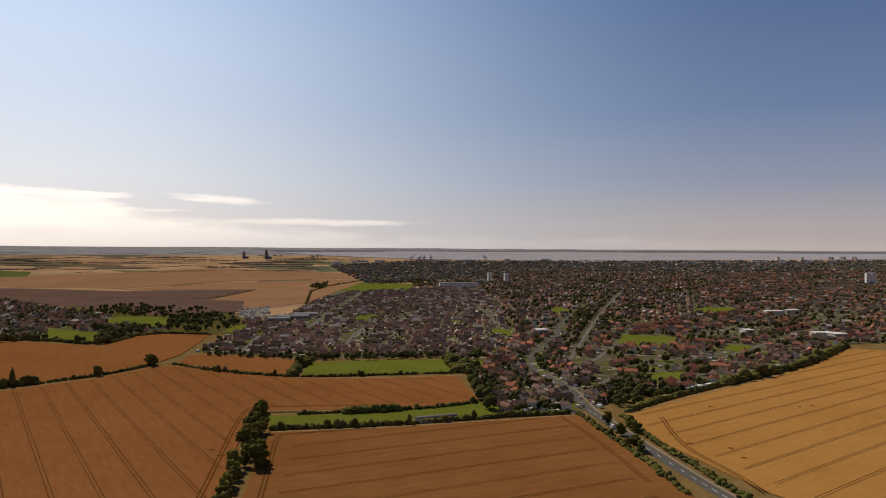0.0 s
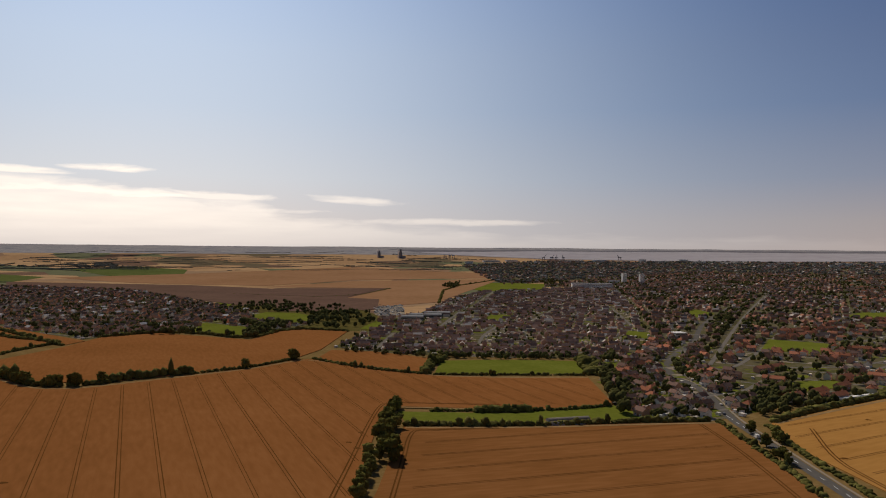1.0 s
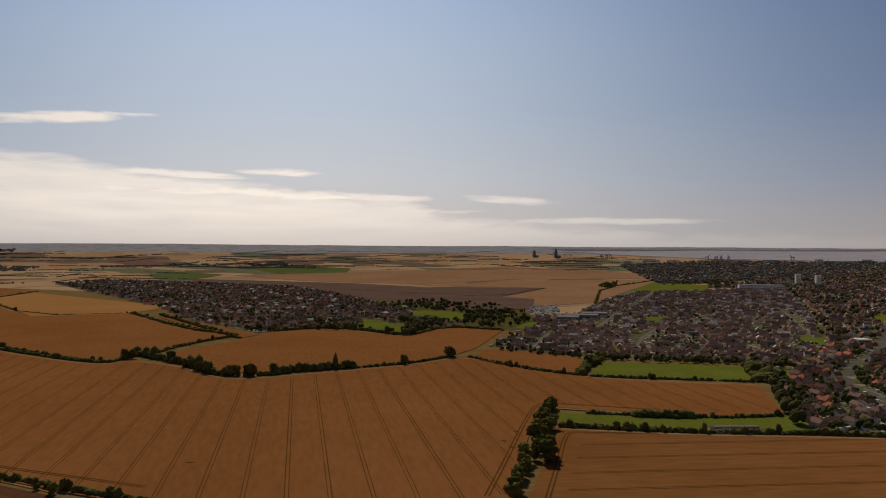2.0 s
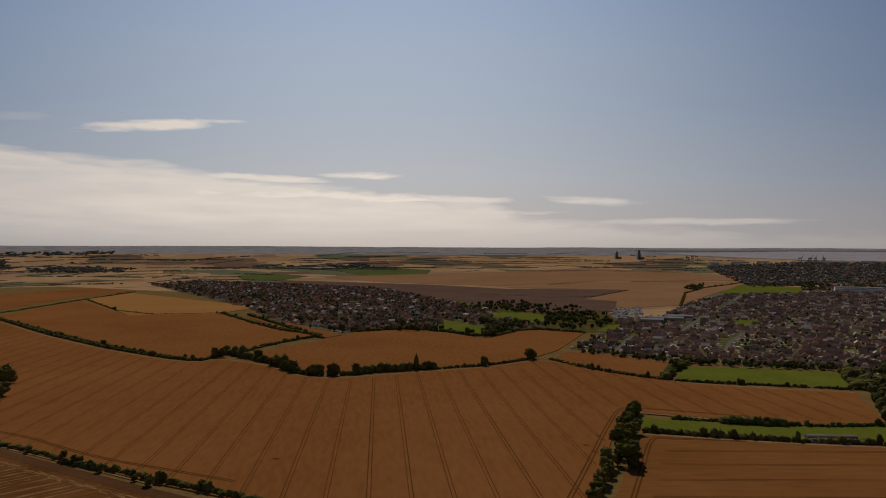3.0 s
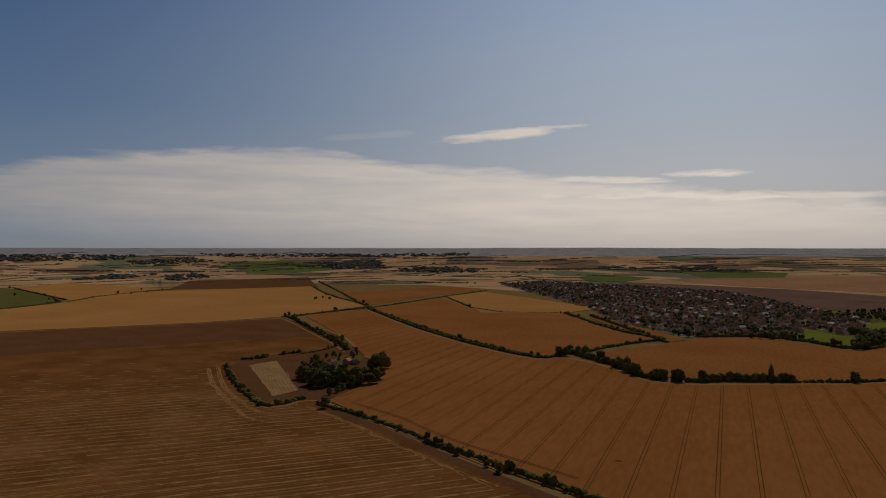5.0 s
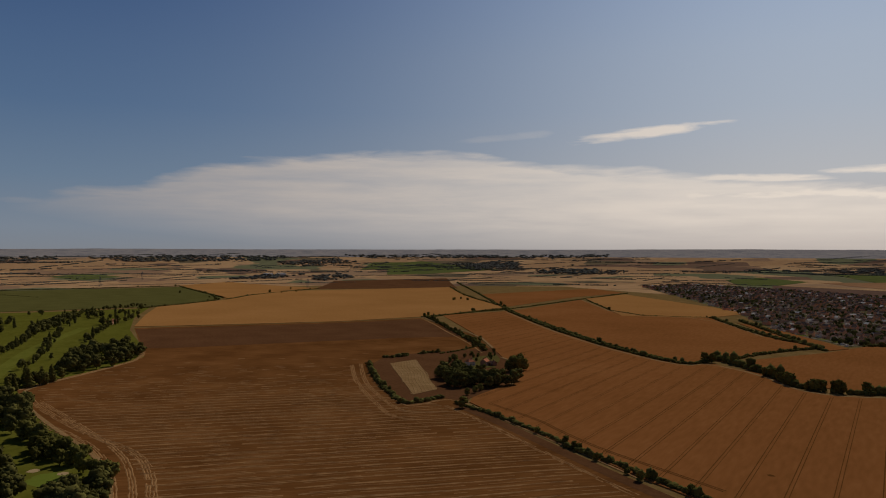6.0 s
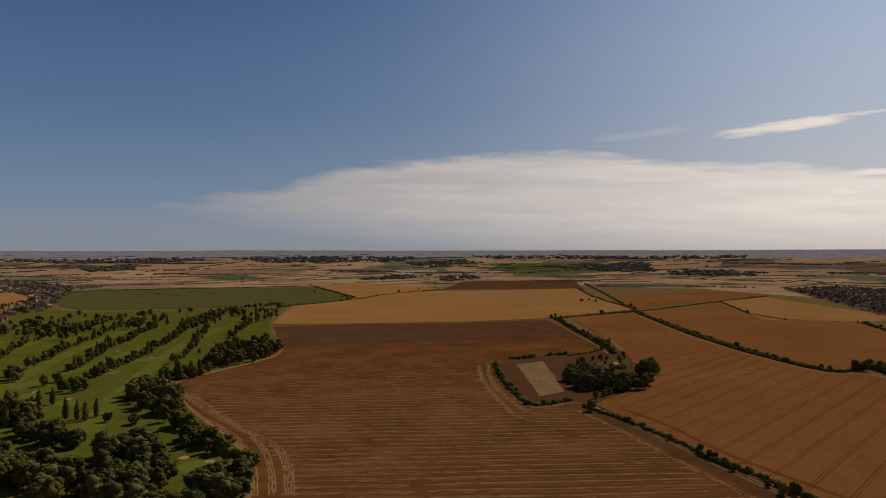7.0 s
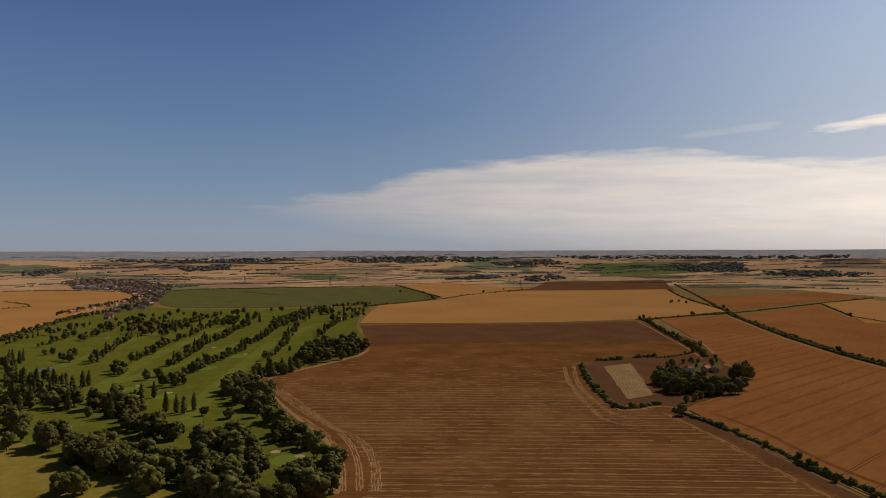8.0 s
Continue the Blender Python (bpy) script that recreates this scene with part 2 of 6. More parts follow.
POND = material("pond_water", [(0.09, 0.085, 0.075), (0.13, 0.12, 0.10)], 0.1, 4, rough=0.55)
WATER = material("estuary_water", [(0.36, 0.31, 0.305), (0.47, 0.42, 0.41)], 0.006, 6, rough=0.72, stretch=(1, 3, 1))

# ---------------------------------------------------------------- terrain
R_FLAT, R_RIM, EYE_Z = 2600.0, 4850.0, 120.0


def ground_z(x, y):
    """Flat plain that rises very gently to low wolds at the rim."""
    r = math.hypot(x, y)
    if r <= R_FLAT:
        return 0.0
    u = min(1.0, (r - R_FLAT) / (R_RIM - R_FLAT))
    return EYE_Z - EYE_Z * r * (1 - u) / R_FLAT if u < 1 else EYE_Z


def mesh_of(name, verts, faces, mats, smooth=False, indices=None):
    me = bpy.data.meshes.new(name)
    me.from_pydata(verts, [], faces)
    for m in mats if isinstance(mats, (list, tuple)) else [mats]:
        me.materials.append(m)
    if indices is not None:
        me.polygons.foreach_set("material_index", indices)
    if smooth:
        me.polygons.foreach_set("use_smooth", [True] * len(me.polygons))
    me.update()
    return me


def ground_material():
    m = bpy.data.materials.new("farmland")
    m.use_nodes = True
    nodes, links = m.node_tree.nodes, m.node_tree.links
    b = nodes["Principled BSDF"]
    b.inputs["Roughness"].default_value = 0.95
    b.inputs["Specular IOR Level"].default_value = 0.0
    b.inputs["Diffuse Roughness"].default_value = 0.35
    geo = nodes.new("ShaderNodeNewGeometry")
    flat = nodes.new("ShaderNodeVectorMath")
    flat.operation = "MULTIPLY"
    flat.inputs[1].default_value = (1, 1, 0)
    links.new(geo.outputs["Position"], flat.inputs[0])
    vor = nodes.new("ShaderNodeTexVoronoi")
    vor.inputs["Scale"].default_value = 0.0042
    vor.distance = "MANHATTAN"
    links.new(flat.outputs[0], vor.inputs["Vector"])
    rnd = nodes.new("ShaderNodeSeparateColor")
    links.new(vor.outputs["Color"], rnd.inputs[0])
    ramp = nodes.new("ShaderNodeValToRGB")
    ramp.color_ramp.interpolation = "CONSTANT"
    # field colours muted and paled, so the far plain's haze sits in them
    stops = [(0.0, (0.42, 0.245, 0.12)), (0.26, (0.31, 0.185, 0.105)), (0.40, (0.20, 0.118, 0.075)), (0.50, (0.49, 0.295, 0.145)),
             (0.76, (0.17, 0.165, 0.085)), (0.84, (0.17, 0.125, 0.07)), (0.90, (0.36, 0.225, 0.125))]
    els = ramp.color_ramp.elements
    for i, (at, c) in enumerate(stops):
        if i < 2:
            els[i].position, els[i].color = at, (*c, 1)
        else:
            els.new(at).color = (*c, 1)
    links.new(rnd.outputs[0], ramp.inputs[0])
    noise_n = nodes.new("ShaderNodeTexNoise")
    noise_n.inputs["Scale"].default_value = 0.03
    noise_n.inputs["Detail"].default_value = 8
    links.new(flat.outputs[0], noise_n.inputs["Vector"])
    hsv = nodes.new("ShaderNodeHueSaturation")
    mr = nodes.new("ShaderNodeMapRange")
    mr.inputs[3].default_value, mr.inputs[4].default_value = 0.65, 1.3
    links.new(noise_n.outputs[0], mr.inputs[0])
    links.new(mr.outputs[0], hsv.inputs["Value"])
    links.new(ramp.outputs[0], hsv.inputs["Color"])
    links.new(hsv.outputs[0], b.inputs["Base Color"])
    return m


def build_ground():
    radii = [0, 60, 150, 300, 500, 800, 1200, 1800, 2600] + [2600 + 2250 * (i / 26) for i in range(1, 27)]
    n = 180
    verts, faces = [(0, 0, 0)], []
    for r in radii[1:]:
        for k in range(n):
            a = 2 * math.pi * k / n
            x, y = r * math.sin(a), r * math.cos(a)
            verts.append((x, y, ground_z(x, y)))
    for k in range(n):
        faces.append((0, 1 + (k + 1) % n, 1 + k))
    for i in range(len(radii) - 2):
        a, b = 1 + i * n, 1 + (i + 1) * n
        for k in range(n):
            k2 = (k + 1) % n
            faces.append((a + k, a + k2, b + k2, b + k))
    ob = new("ground", mesh_of("ground", verts, faces, ground_material(), smooth=True))
    tagged(ob, "wide plain of distant farmland fields rising to low wolds", "ground", kind="structure")


build_ground()


def build_wolds():
    """Ring of low wooded wolds that closes the plain at the horizon, haze in its colours."""
    m = bpy.data.materials.new("hazed_wold_fields")
    m.use_nodes = True
    nodes, links = m.node_tree.nodes, m.node_tree.links
    b = nodes["Principled BSDF"]
    b.inputs["Roughness"].default_value, b.inputs["Specular IOR Level"].default_value = 0.95, 0.0
    geo = nodes.new("ShaderNodeNewGeometry")
    split = nodes.new("ShaderNodeSeparateXYZ")
    links.new(geo.outputs["Position"], split.inputs[0])
    turn_n = nodes.new("ShaderNodeMath")
    turn_n.operation = "ARCTAN2"
    links.new(split.outputs[0], turn_n.inputs[0])
    links.new(split.outputs[1], turn_n.inputs[1])
    stretch_n = nodes.new("ShaderNodeMath")
    stretch_n.operation = "MULTIPLY"
    stretch_n.inputs[1].default_value = 46.0
    links.new(turn_n.outputs[0], stretch_n.inputs[0])
    rise = nodes.new("ShaderNodeMath")
    rise.operation = "MULTIPLY"
    rise.inputs[1].default_value = 0.55
    links.new(split.outputs[2], rise.inputs[0])
    at = nodes.new("ShaderNodeCombineXYZ")
    links.new(stretch_n.outputs[0], at.inputs[0])
    links.new(rise.outputs[0], at.inputs[1])
    grain = nodes.new("ShaderNodeTexNoise")
    grain.inputs["Scale"].default_value, grain.inputs["Detail"].default_value, grain.inputs["Roughness"].default_value = 1.0, 5.0, 0.65
    links.new(at.outputs[0], grain.inputs["Vector"])
    ramp = nodes.new("ShaderNodeValToRGB")
    els = ramp.color_ramp.elements
    # blue-grey stops carry the horizon haze, not the wolds' own tones
    for i, (p, c) in enumerate([(0.34, (0.13, 0.13, 0.145)), (0.46, (0.19, 0.18, 0.185)), (0.55, (0.29, 0.255, 0.235)), (0.68, (0.17, 0.168, 0.178))]):
        if i < 2:
            els[i].position, els[i].color = p, (*c, 1)
        else:
            els.new(p).color = (*c, 1)
    links.new(grain.outputs[0], ramp.inputs[0])
    links.new(ramp.outputs[0], b.inputs["Base Color"])
    n, rings = 480, [4380, 4480, 4580, 4680, 4760, 4850, 4900]
    verts, faces = [], []
    for j, r in enumerate(rings):
        for k in range(n):
            a = 2 * math.pi * k / n
            x, y = r * math.sin(a), r * math.cos(a)
            h = 0.3 if j == 0 else 0.55
            if j >= 5:
                h = 1.5 + 5 * noise.noise((x * 0.0012, y * 0.0012, 0.0)) + 2.5 * noise.noise((x * 0.006, y * 0.006, 2.0))
            verts.append((x, y, ground_z(x, y) + max(0.4, h)))
    for j in range(len(rings) - 1):
        for k in range(n):
            k2 = (k + 1) % n
            faces.append((j * n + k, j * n + k2, (j + 1) * n + k2, (j + 1) * n + k))
    tagged(new("distant_wolds", mesh_of("distant_wolds", verts, faces, m, smooth=True)), "low wooded wolds along the horizon, greyed with painted haze", "backdrop", kind="structure")


build_wolds()


def inside(p, poly):
    x, y = p
    hit = False
    for i in range(len(poly)):
        (x1, y1), (x2, y2) = poly[i - 1], poly[i]
        if (y1 > y) != (y2 > y) and x < (x2 - x1) * (y - y1) / (y2 - y1) + x1:
            hit = not hit
    return hit


def field(name, poly, mat, lift, label, category="field"):
    """A crop or turf body that stands `lift` metres above the ground, with its sides."""
    bm = bmesh.new()
    bm.faces.new([bm.verts.new((x, y, 0)) for x, y in poly])
    bmesh.ops.triangulate(bm, faces=bm.faces[:])
    if max(math.hypot(x, y) for x, y in poly) > R_FLAT:
        for axis in (0, 1):
            lo, hi = min(p[axis] for p in poly), max(p[axis] for p in poly)
            c = math.ceil(lo / 120) * 120
            while c < hi:
                no = (1, 0, 0) if axis == 0 else (0, 1, 0)
                bmesh.ops.bisect_plane(bm, geom=bm.verts[:] + bm.edges[:] + bm.faces[:], plane_co=Vector(no) * c, plane_no=no)
                c += 120
    for f in bm.faces:
        if f.normal.z < 0:
            f.normal_flip()
    rim = [e for e in bm.edges if e.is_boundary]
    low = bmesh.ops.extrude_edge_only(bm, edges=rim)["geom"]
    low = {v for v in low if isinstance(v, bmesh.types.BMVert)}
    for v in bm.verts:
        v.co.z = ground_z(v.co.x, v.co.y) + (-0.4 if v in low else lift)
    me = bpy.data.meshes.new(name)
    bm.to_mesh(me)
    bm.free()
    me.materials.append(mat)
    return tagged(new(name, me), label, category, kind="structure")


def strip_points(pts, step=12.0):
    out = []
    for (x1, y1), (x2, y2) in zip(pts, pts[1:]):
        n = max(1, int(math.hypot(x2 - x1, y2 - y1) / step))
        out += [(x1 + (x2 - x1) * i / n, y1 + (y2 - y1) * i / n) for i in range(n)]
    return out + [pts[-1]]


def smooth_line(pts, rounds=2):
    for _ in range(rounds):
        out = [pts[0]]
        for a, b in zip(pts, pts[1:]):
            out += [(a[0] * 0.75 + b[0] * 0.25, a[1] * 0.75 + b[1] * 0.25), (a[0] * 0.25 + b[0] * 0.75, a[1] * 0.25 + b[1] * 0.75)]
        pts = out + [pts[-1]]
    return pts


def ribbon_geometry(pts, width, lift, verts, faces, offset=0.0):
    base = len(verts)
    for i, (x, y) in enumerate(pts):
        a, b = pts[max(0, i - 1)], pts[min(len(pts) - 1, i + 1)]
        dx, dy = b[0] - a[0], b[1] - a[1]
        d = math.hypot(dx, dy) or 1
        nx, ny = -dy / d, dx / d
        for s in (-0.5, 0.5):
            px, py = x + nx * (offset + s * width), y + ny * (offset + s * width)
            verts.append((px, py, ground_z(px, py) + lift))
    for i in range(len(pts) - 1):
        a = base + 2 * i
        faces.append((a, a + 2, a + 3, a + 1))


LAYER = [0]


def ribbon(name, pts, width, mat, lift, label, category, rounds=2, kind="structure"):
    verts, faces = [], []
    LAYER[0] += 1
    ribbon_geometry(smooth_line(pts, rounds), width, lift + 0.005 * (LAYER[0] % 12), verts, faces)
    return tagged(new(name, mesh_of(name, verts, faces, mat)), label, category, kind=kind)


# ---------------------------------------------------------------- fields
field("grassland", [(-900, -500), (-2300, -420), (-2540, 300), (-2420, 900), (-2050, 1500), (-1500, 1480), (-900, 1500), (-300, 1300), (300, 1100), (900, 1000), (900, 250), (500, -200), (0, -300), (-500, -600)],
      DRY_GRASS, 0.05, "dry tan grass margins between the fields", "grass")
BIG_WHEAT = [(-1245, 642), (-1267, 793), (-948, 671), (-757, 613), (-637, 589), (-587, 588), (-587, 622), (-511, 611), (-447, 573), (-412, 576), (-393, 598), (-349, 658), (-312, 708), (-290, 768), (-279, 779), (-199, 745), (-143, 719)] + [(-129, 706), (-59, 711), (12, 728), (30, 606), (-33, 571), (-141, 562), (-106, 365)] + [(-82, 281)] + [(-254, 277), (-299, 277), (-385, 282), (-448, 287), (-525, 295), (-541, 307), (-580, 365), (-602, 391), (-671, 443), (-727, 451), (-930, 534)]
field("wheat_field", BIG_WHEAT, WHEAT, 0.7, "broad golden ripe wheat field with straight tramlines")
SOUTH_WHEAT = [(-112, 499), (-31, 516), (37, 539), (99, 557), (121, 377)] + [(160, 120), (-70, 130)] + [(-95, 366)]
field("wheat_field", SOUTH_WHEAT, WHEAT_SOUTH, 0.7, "golden ripe wheat field beside the main road")
ROAD_WHEAT = [(135, 562), (203, 631), (332, 750), (498, 948), (531, 927)] + [(900, 900), (700, 300), (250, 200)] + [(163, 377), (157, 398), (132, 499), (128, 522)]
field("wheat_field", ROAD_WHEAT, WHEAT_LIGHT, 0.7, "golden ripe wheat field across the main road from the houses")
VILLAGE_WHEAT = [(-564, 635), (-586, 682), (-588, 803), (-606, 920), (-585, 972), (-409, 924), (-412, 1063), (-318, 1052), (-291, 857), (-294, 794), (-321, 716), (-356, 670), (-395, 620), (-451, 594), (-516, 617)]
field("wheat_field", VILLAGE_WHEAT, WHEAT, 0.7, "brown-gold wheat field behind a ragged hedge")
STRIP_WHEAT = [(-897, 1006), (-810, 984), (-600, 864), (-599, 824), (-748, 908)]
field("wheat_field", STRIP_WHEAT, WHEAT, 0.7, "narrow wheat strip between hedge and village")
SMALL_WHEAT = [(-271, 781), (-278, 854), (-227, 852), (-156, 817), (-148, 726), (-185, 731)]
field("wheat_field", SMALL_WHEAT, WHEAT, 0.7, "small golden wheat strip below the estate")
MID_WHEAT = [(-1262, 795), (-1481, 1139), (-1088, 928), (-978, 1033), (-736, 880), (-624, 850), (-619, 742), (-592, 644), (-613, 640), (-600, 598), (-646, 597), (-795, 635)]
field("wheat_field", MID_WHEAT, WHEAT, 0.7, "brown-gold wheat field between hedges")
PALE_WHEAT = [(-1509, 1175), (-1605, 1379), (-1020, 1185), (-984, 1026), (-1088, 928)]
field("wheat_field", PALE_WHEAT, WHEAT_PALE, 0.7, "pale laid wheat field beside the village")
BAND_DARK = [(-1785, 1036), (-1891, 1493), (-1668, 1433), (-1576, 1196), (-1355, 835)]
field("ploughed_field", BAND_DARK, WHEAT, 0.4, "narrow tan stubble field below a dark strip")
FAR_DARK = [(-2245, 722), (-2719, 952), (-2688, 1407), (-2102, 1137)]
field("ploughed_field", FAR_DARK, PLOUGH, 0.3, "dark brown ploughed field")
LONG_WHEAT = [(-1271, 120), (-1496, 161), (-1688, 204), (-1774, 294), (-1854, 380), (-2171, 575), (-2160, 1143), (-1765, 974), (-1358, 852), (-1232, 595), (-1213, 437), (-1242, 256)]
field("wheat_field", LONG_WHEAT, WHEAT_PALE, 0.7, "long golden wheat field beyond the stubble")
PALE_FAR = [(-2636, 390), (-2801, 574), (-2290, 750), (-2171, 575), (-1876, 385)]
field("wheat_field", PALE_FAR, WHEAT_PALE, 0.6, "pale golden wheat field with a hedge")
GREEN_CROP = [(-2168, -339), (-2534, -333), (-2520, -1), (-2565, 380), (-1944, 399), (-1796, 291), (-1698, 172), (-1679, -22), (-1710, -224), (-1845, -281)]
field("bean_field", GREEN_CROP, BEANS, 0.6, "dark green bean crop field behind the golf course")
LEFT_WHEAT = [(-2533, -834), (-2535, -671), (-2435, -497), (-2233, -389), (-1617, -373), (-1311, -382), (-1167, -384)] + [(-1105, -406), (-2606, -956)]
field("wheat_field", LEFT_WHEAT, WHEAT_PALE, 0.7, "golden wheat field beside the village road")
STUBBLE_FIELD = [(-1252, 119), (-1232, 254), (-1204, 434), (-1213, 584), (-1098, 559), (-929, 533), (-831, 491), (-724, 444), (-600, 339), (-529, 286), (-441, 281), (-368, 275), (-312, 268)] + [(-90, 267), (-40, 60), (-150, -60), (-300, -40)] + [(-381, 24), (-427, 30), (-485, 26), (-576, 5), (-667, -15), (-744, -22), (-782, 4), (-849, 59), (-911, 97), (-1065, 107)]
field("stubble_field", STUBBLE_FIELD, STUBBLE, 0.25, "brown harvested stubble field with pale straw rows")
GOLF = [(-1436, 136), (-1226, 110), (-1052, 106), (-911, 97), (-849, 59), (-782, 4), (-744, -22), (-667, -15), (-576, 5), (-485, 26), (-427, 30), (-381, 24)] + [(-200, 30), (-260, -110)] + [(-414, -152), (-1041, -382), (-1145, -377), (-1309, -372), (-1527, -394), (-1757, -288), (-1677, -220), (-1646, -22), (-1664, 168), (-1709, 195)]
field("golf_course", GOLF, FAIRWAY, 0.1, "green golf course turf with mown fairways", "golf course")
MEADOW_POLY = [(-557, -197), (-545, -179), (-503, -146), (-461, -117), (-422, -71), (-390, -47), (-337, -44), (-352, -128)]
field("meadow", MEADOW_POLY, MEADOW, 0.25, "dry olive-yellow meadow below the wood", "meadow")
PADDOCK = [(-127, 547), (-72, 554), (-20, 564), (-21, 529), (-61, 518), (-111, 507)]
field("pasture", PADDOCK, PASTURE, 0.2, "bright green paddock strip between hedges", "pasture")
PADDOCK_2 = [(11, 574), (37, 579), (40, 553), (12, 545)]
field("pasture", [(-36, 567), (-24, 545), (11, 548), (12, 573), (38, 579), (30, 603), (0, 581)], PASTURE, 0.17, "green rough paddock behind the polytunnels", "pasture")
field("pasture", PADDOCK_2, PASTURE, 0.2, "bright green garden paddock", "pasture")
PASTURE_POLY = [(-140, 803), (-79, 824), (0, 833), (13, 754), (-71, 726), (-131, 715)]
field("pasture", PASTURE_POLY, PASTURE, 0.2, "bright green pasture below the housing estate", "pasture")
PLAIN_WHEAT = [(-897, 2142), (-767, 2580), (-280, 2888), (-294, 2059), (-296, 1664), (-376, 1522), (-530, 1740), (-526, 2187)]
field("wheat_field", PLAIN_WHEAT, WHEAT_HAZED, 0.6, "wide golden wheat field before the estuary")
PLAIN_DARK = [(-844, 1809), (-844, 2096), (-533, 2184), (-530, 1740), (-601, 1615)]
field("ploughed_field", PLAIN_DARK, PLOUGH_HAZED, 0.3, "dark ploughed field on the plain")
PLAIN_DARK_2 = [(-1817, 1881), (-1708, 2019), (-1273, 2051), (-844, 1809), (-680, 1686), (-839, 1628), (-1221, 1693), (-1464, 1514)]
field("ploughed_field", PLAIN_DARK_2, PLOUGH_HAZED, 0.3, "long dark ploughed field behind the village")
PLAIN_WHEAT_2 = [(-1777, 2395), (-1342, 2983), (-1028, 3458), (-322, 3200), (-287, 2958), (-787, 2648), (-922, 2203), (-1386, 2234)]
field("wheat_field", PLAIN_WHEAT_2, WHEAT_HAZED, 0.6, "pale tan wheat plain towards the estuary")
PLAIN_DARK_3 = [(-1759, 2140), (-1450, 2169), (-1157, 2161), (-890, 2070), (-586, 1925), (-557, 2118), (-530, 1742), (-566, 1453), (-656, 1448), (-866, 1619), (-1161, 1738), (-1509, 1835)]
field("ploughed_field", PLAIN_DARK_3, PLOUGH_HAZED, 0.9, "broad dark ploughed field behind the village")
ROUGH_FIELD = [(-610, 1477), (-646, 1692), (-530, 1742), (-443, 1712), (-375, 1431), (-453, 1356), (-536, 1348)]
field("ploughed_field", ROUGH_FIELD, PLOUGH_HAZED, 0.95, "dark bare soil field by the village")
ESTUARY = [(-943, 4458), (-230, 4668), (749, 4646), (1624, 4421), (2513, 4010), (2385, 3804), (1475, 4016), (660, 4095), (-146, 4180), (-640, 4315)]
FAR_SHORE = [(-1132, 4584), (-233, 4738), (763, 4733), (1658, 4514), (2562, 4087), (2522, 4023), (1630, 4436), (750, 4653), (-230, 4675), (-950, 4492)]
field("far_shore", FAR_SHORE, SHORE, 1.3, "wooded far bank of the estuary, lilac-grey with painted haze", "shore")
field("estuary", ESTUARY, WATER, 1.6, "broad pale grey tidal estuary", "water")

# ---------------------------------------------------------------- lines in the crops
def clip_lines(poly, angle, spacing, phase=0.0, inset=8.0):
    """Parallel chords of a polygon: (start, end) pairs."""
    c, sn = math.cos(radians(angle)), math.sin(radians(angle))
    uv = [(x * c + y * sn, -x * sn + y * c) for x, y in poly]
    lo, hi = min(v for _, v in uv), max(v for _, v in uv)
    k = math.ceil((lo - phase) / spacing)
    out = []
    while phase + k * spacing < hi:
        v = phase + k * spacing
        cuts = []
        for i in range(len(uv)):
            (u1, v1), (u2, v2) = uv[i - 1], uv[i]
            if (v1 > v) != (v2 > v):
                cuts.append(u1 + (u2 - u1) * (v - v1) / (v2 - v1))
        cuts.sort()
        for a, b in zip(cuts[::2], cuts[1::2]):
            if b - a > 3 * inset:
                out.append(((a + inset, v), (b - inset, v)))
        k += 1
    return [[(u * c - v * sn, u * sn + v * c) for u, v in pair] for pair in out]


def tramlines(poly, angle, spacing, phase, lift, inset, label, width=0.52, gauge=2.0):
    verts, faces = [], []
    rng = random.Random(len(poly))
    for a, b in clip_lines(poly, angle, spacing, phase, inset):
        pts = strip_points([a, b], 40)
        for off in (-gauge / 2, gauge / 2):
            ribbon_geometry(pts, width * rng.uniform(0.75, 1.2), lift, verts, faces, off)
    tagged(new("tramline", mesh_of("tramline", verts, faces, TRAM)), label, "tramline", kind="stuff")


def headland(pts, lift, label, width=0.9, gauge=2.1, mat=TRAM):
    verts, faces = [], []
    line = smooth_line(pts, 2)
    for off in (-gauge / 2, gauge / 2):
        ribbon_geometry(line, width, lift, verts, faces, off)
    tagged(new("tramline", mesh_of("tramline", verts, faces, mat)), label, "tramline", kind="stuff")


tramlines(BIG_WHEAT, -58, 20.5, 15.5, 0.76, 12, "dark wheel tracks through golden wheat")
tramlines(SOUTH_WHEAT, 27, 28.0, 4.0, 0.76, 18, "dark wheel tracks through golden wheat by the road")
tramlines(ROAD_WHEAT, 39, 24.0, 6.0, 0.76, 14, "dark wheel tracks in sunlit wheat")
headland([(-113, 349), (-123, 416), (-136, 496), (-145, 565), (-140, 575), (-113, 578), (-56, 584)], 0.78, "turning tracks along the wheat edge")
headland([(-85, 355), (-93, 412), (-105, 488), (-97, 493), (-49, 508)], 0.78, "turning tracks along the hedge side")
headland([(157, 549), (147, 471), (153, 433), (158, 407), (160, 379)], 0.78, "turning tracks along the roadside wheat")
headland([(85, 548), (96, 491), (102, 442), (107, 394)], 0.78, "turning tracks along the roadside wheat")
headland([(-508, 306), (-445, 307), (-417, 301), (-364, 295), (-320, 297), (-273, 298)], 0.78, "turning tracks beside the track hedge")

for i, (x, y) in enumerate([(-281, 341)] + [(-135, 478), (-127, 440), (-112, 405), (-135, 452)] + [(153, 474), (286, 592), (274, 588), (175, 464), (174, 442), (205, 586)]):
    rng_d = random.Random(i)
    ring = [(x + math.cos(k * 0.7854) * rng_d.uniform(1.2, 3.2), y + math.sin(k * 0.7854) * rng_d.uniform(0.8, 2.6)) for k in range(8)]
    field("flattened_crop", ring, TRAM, 0.75, "small dark patch of flattened wheat", "crop patch")

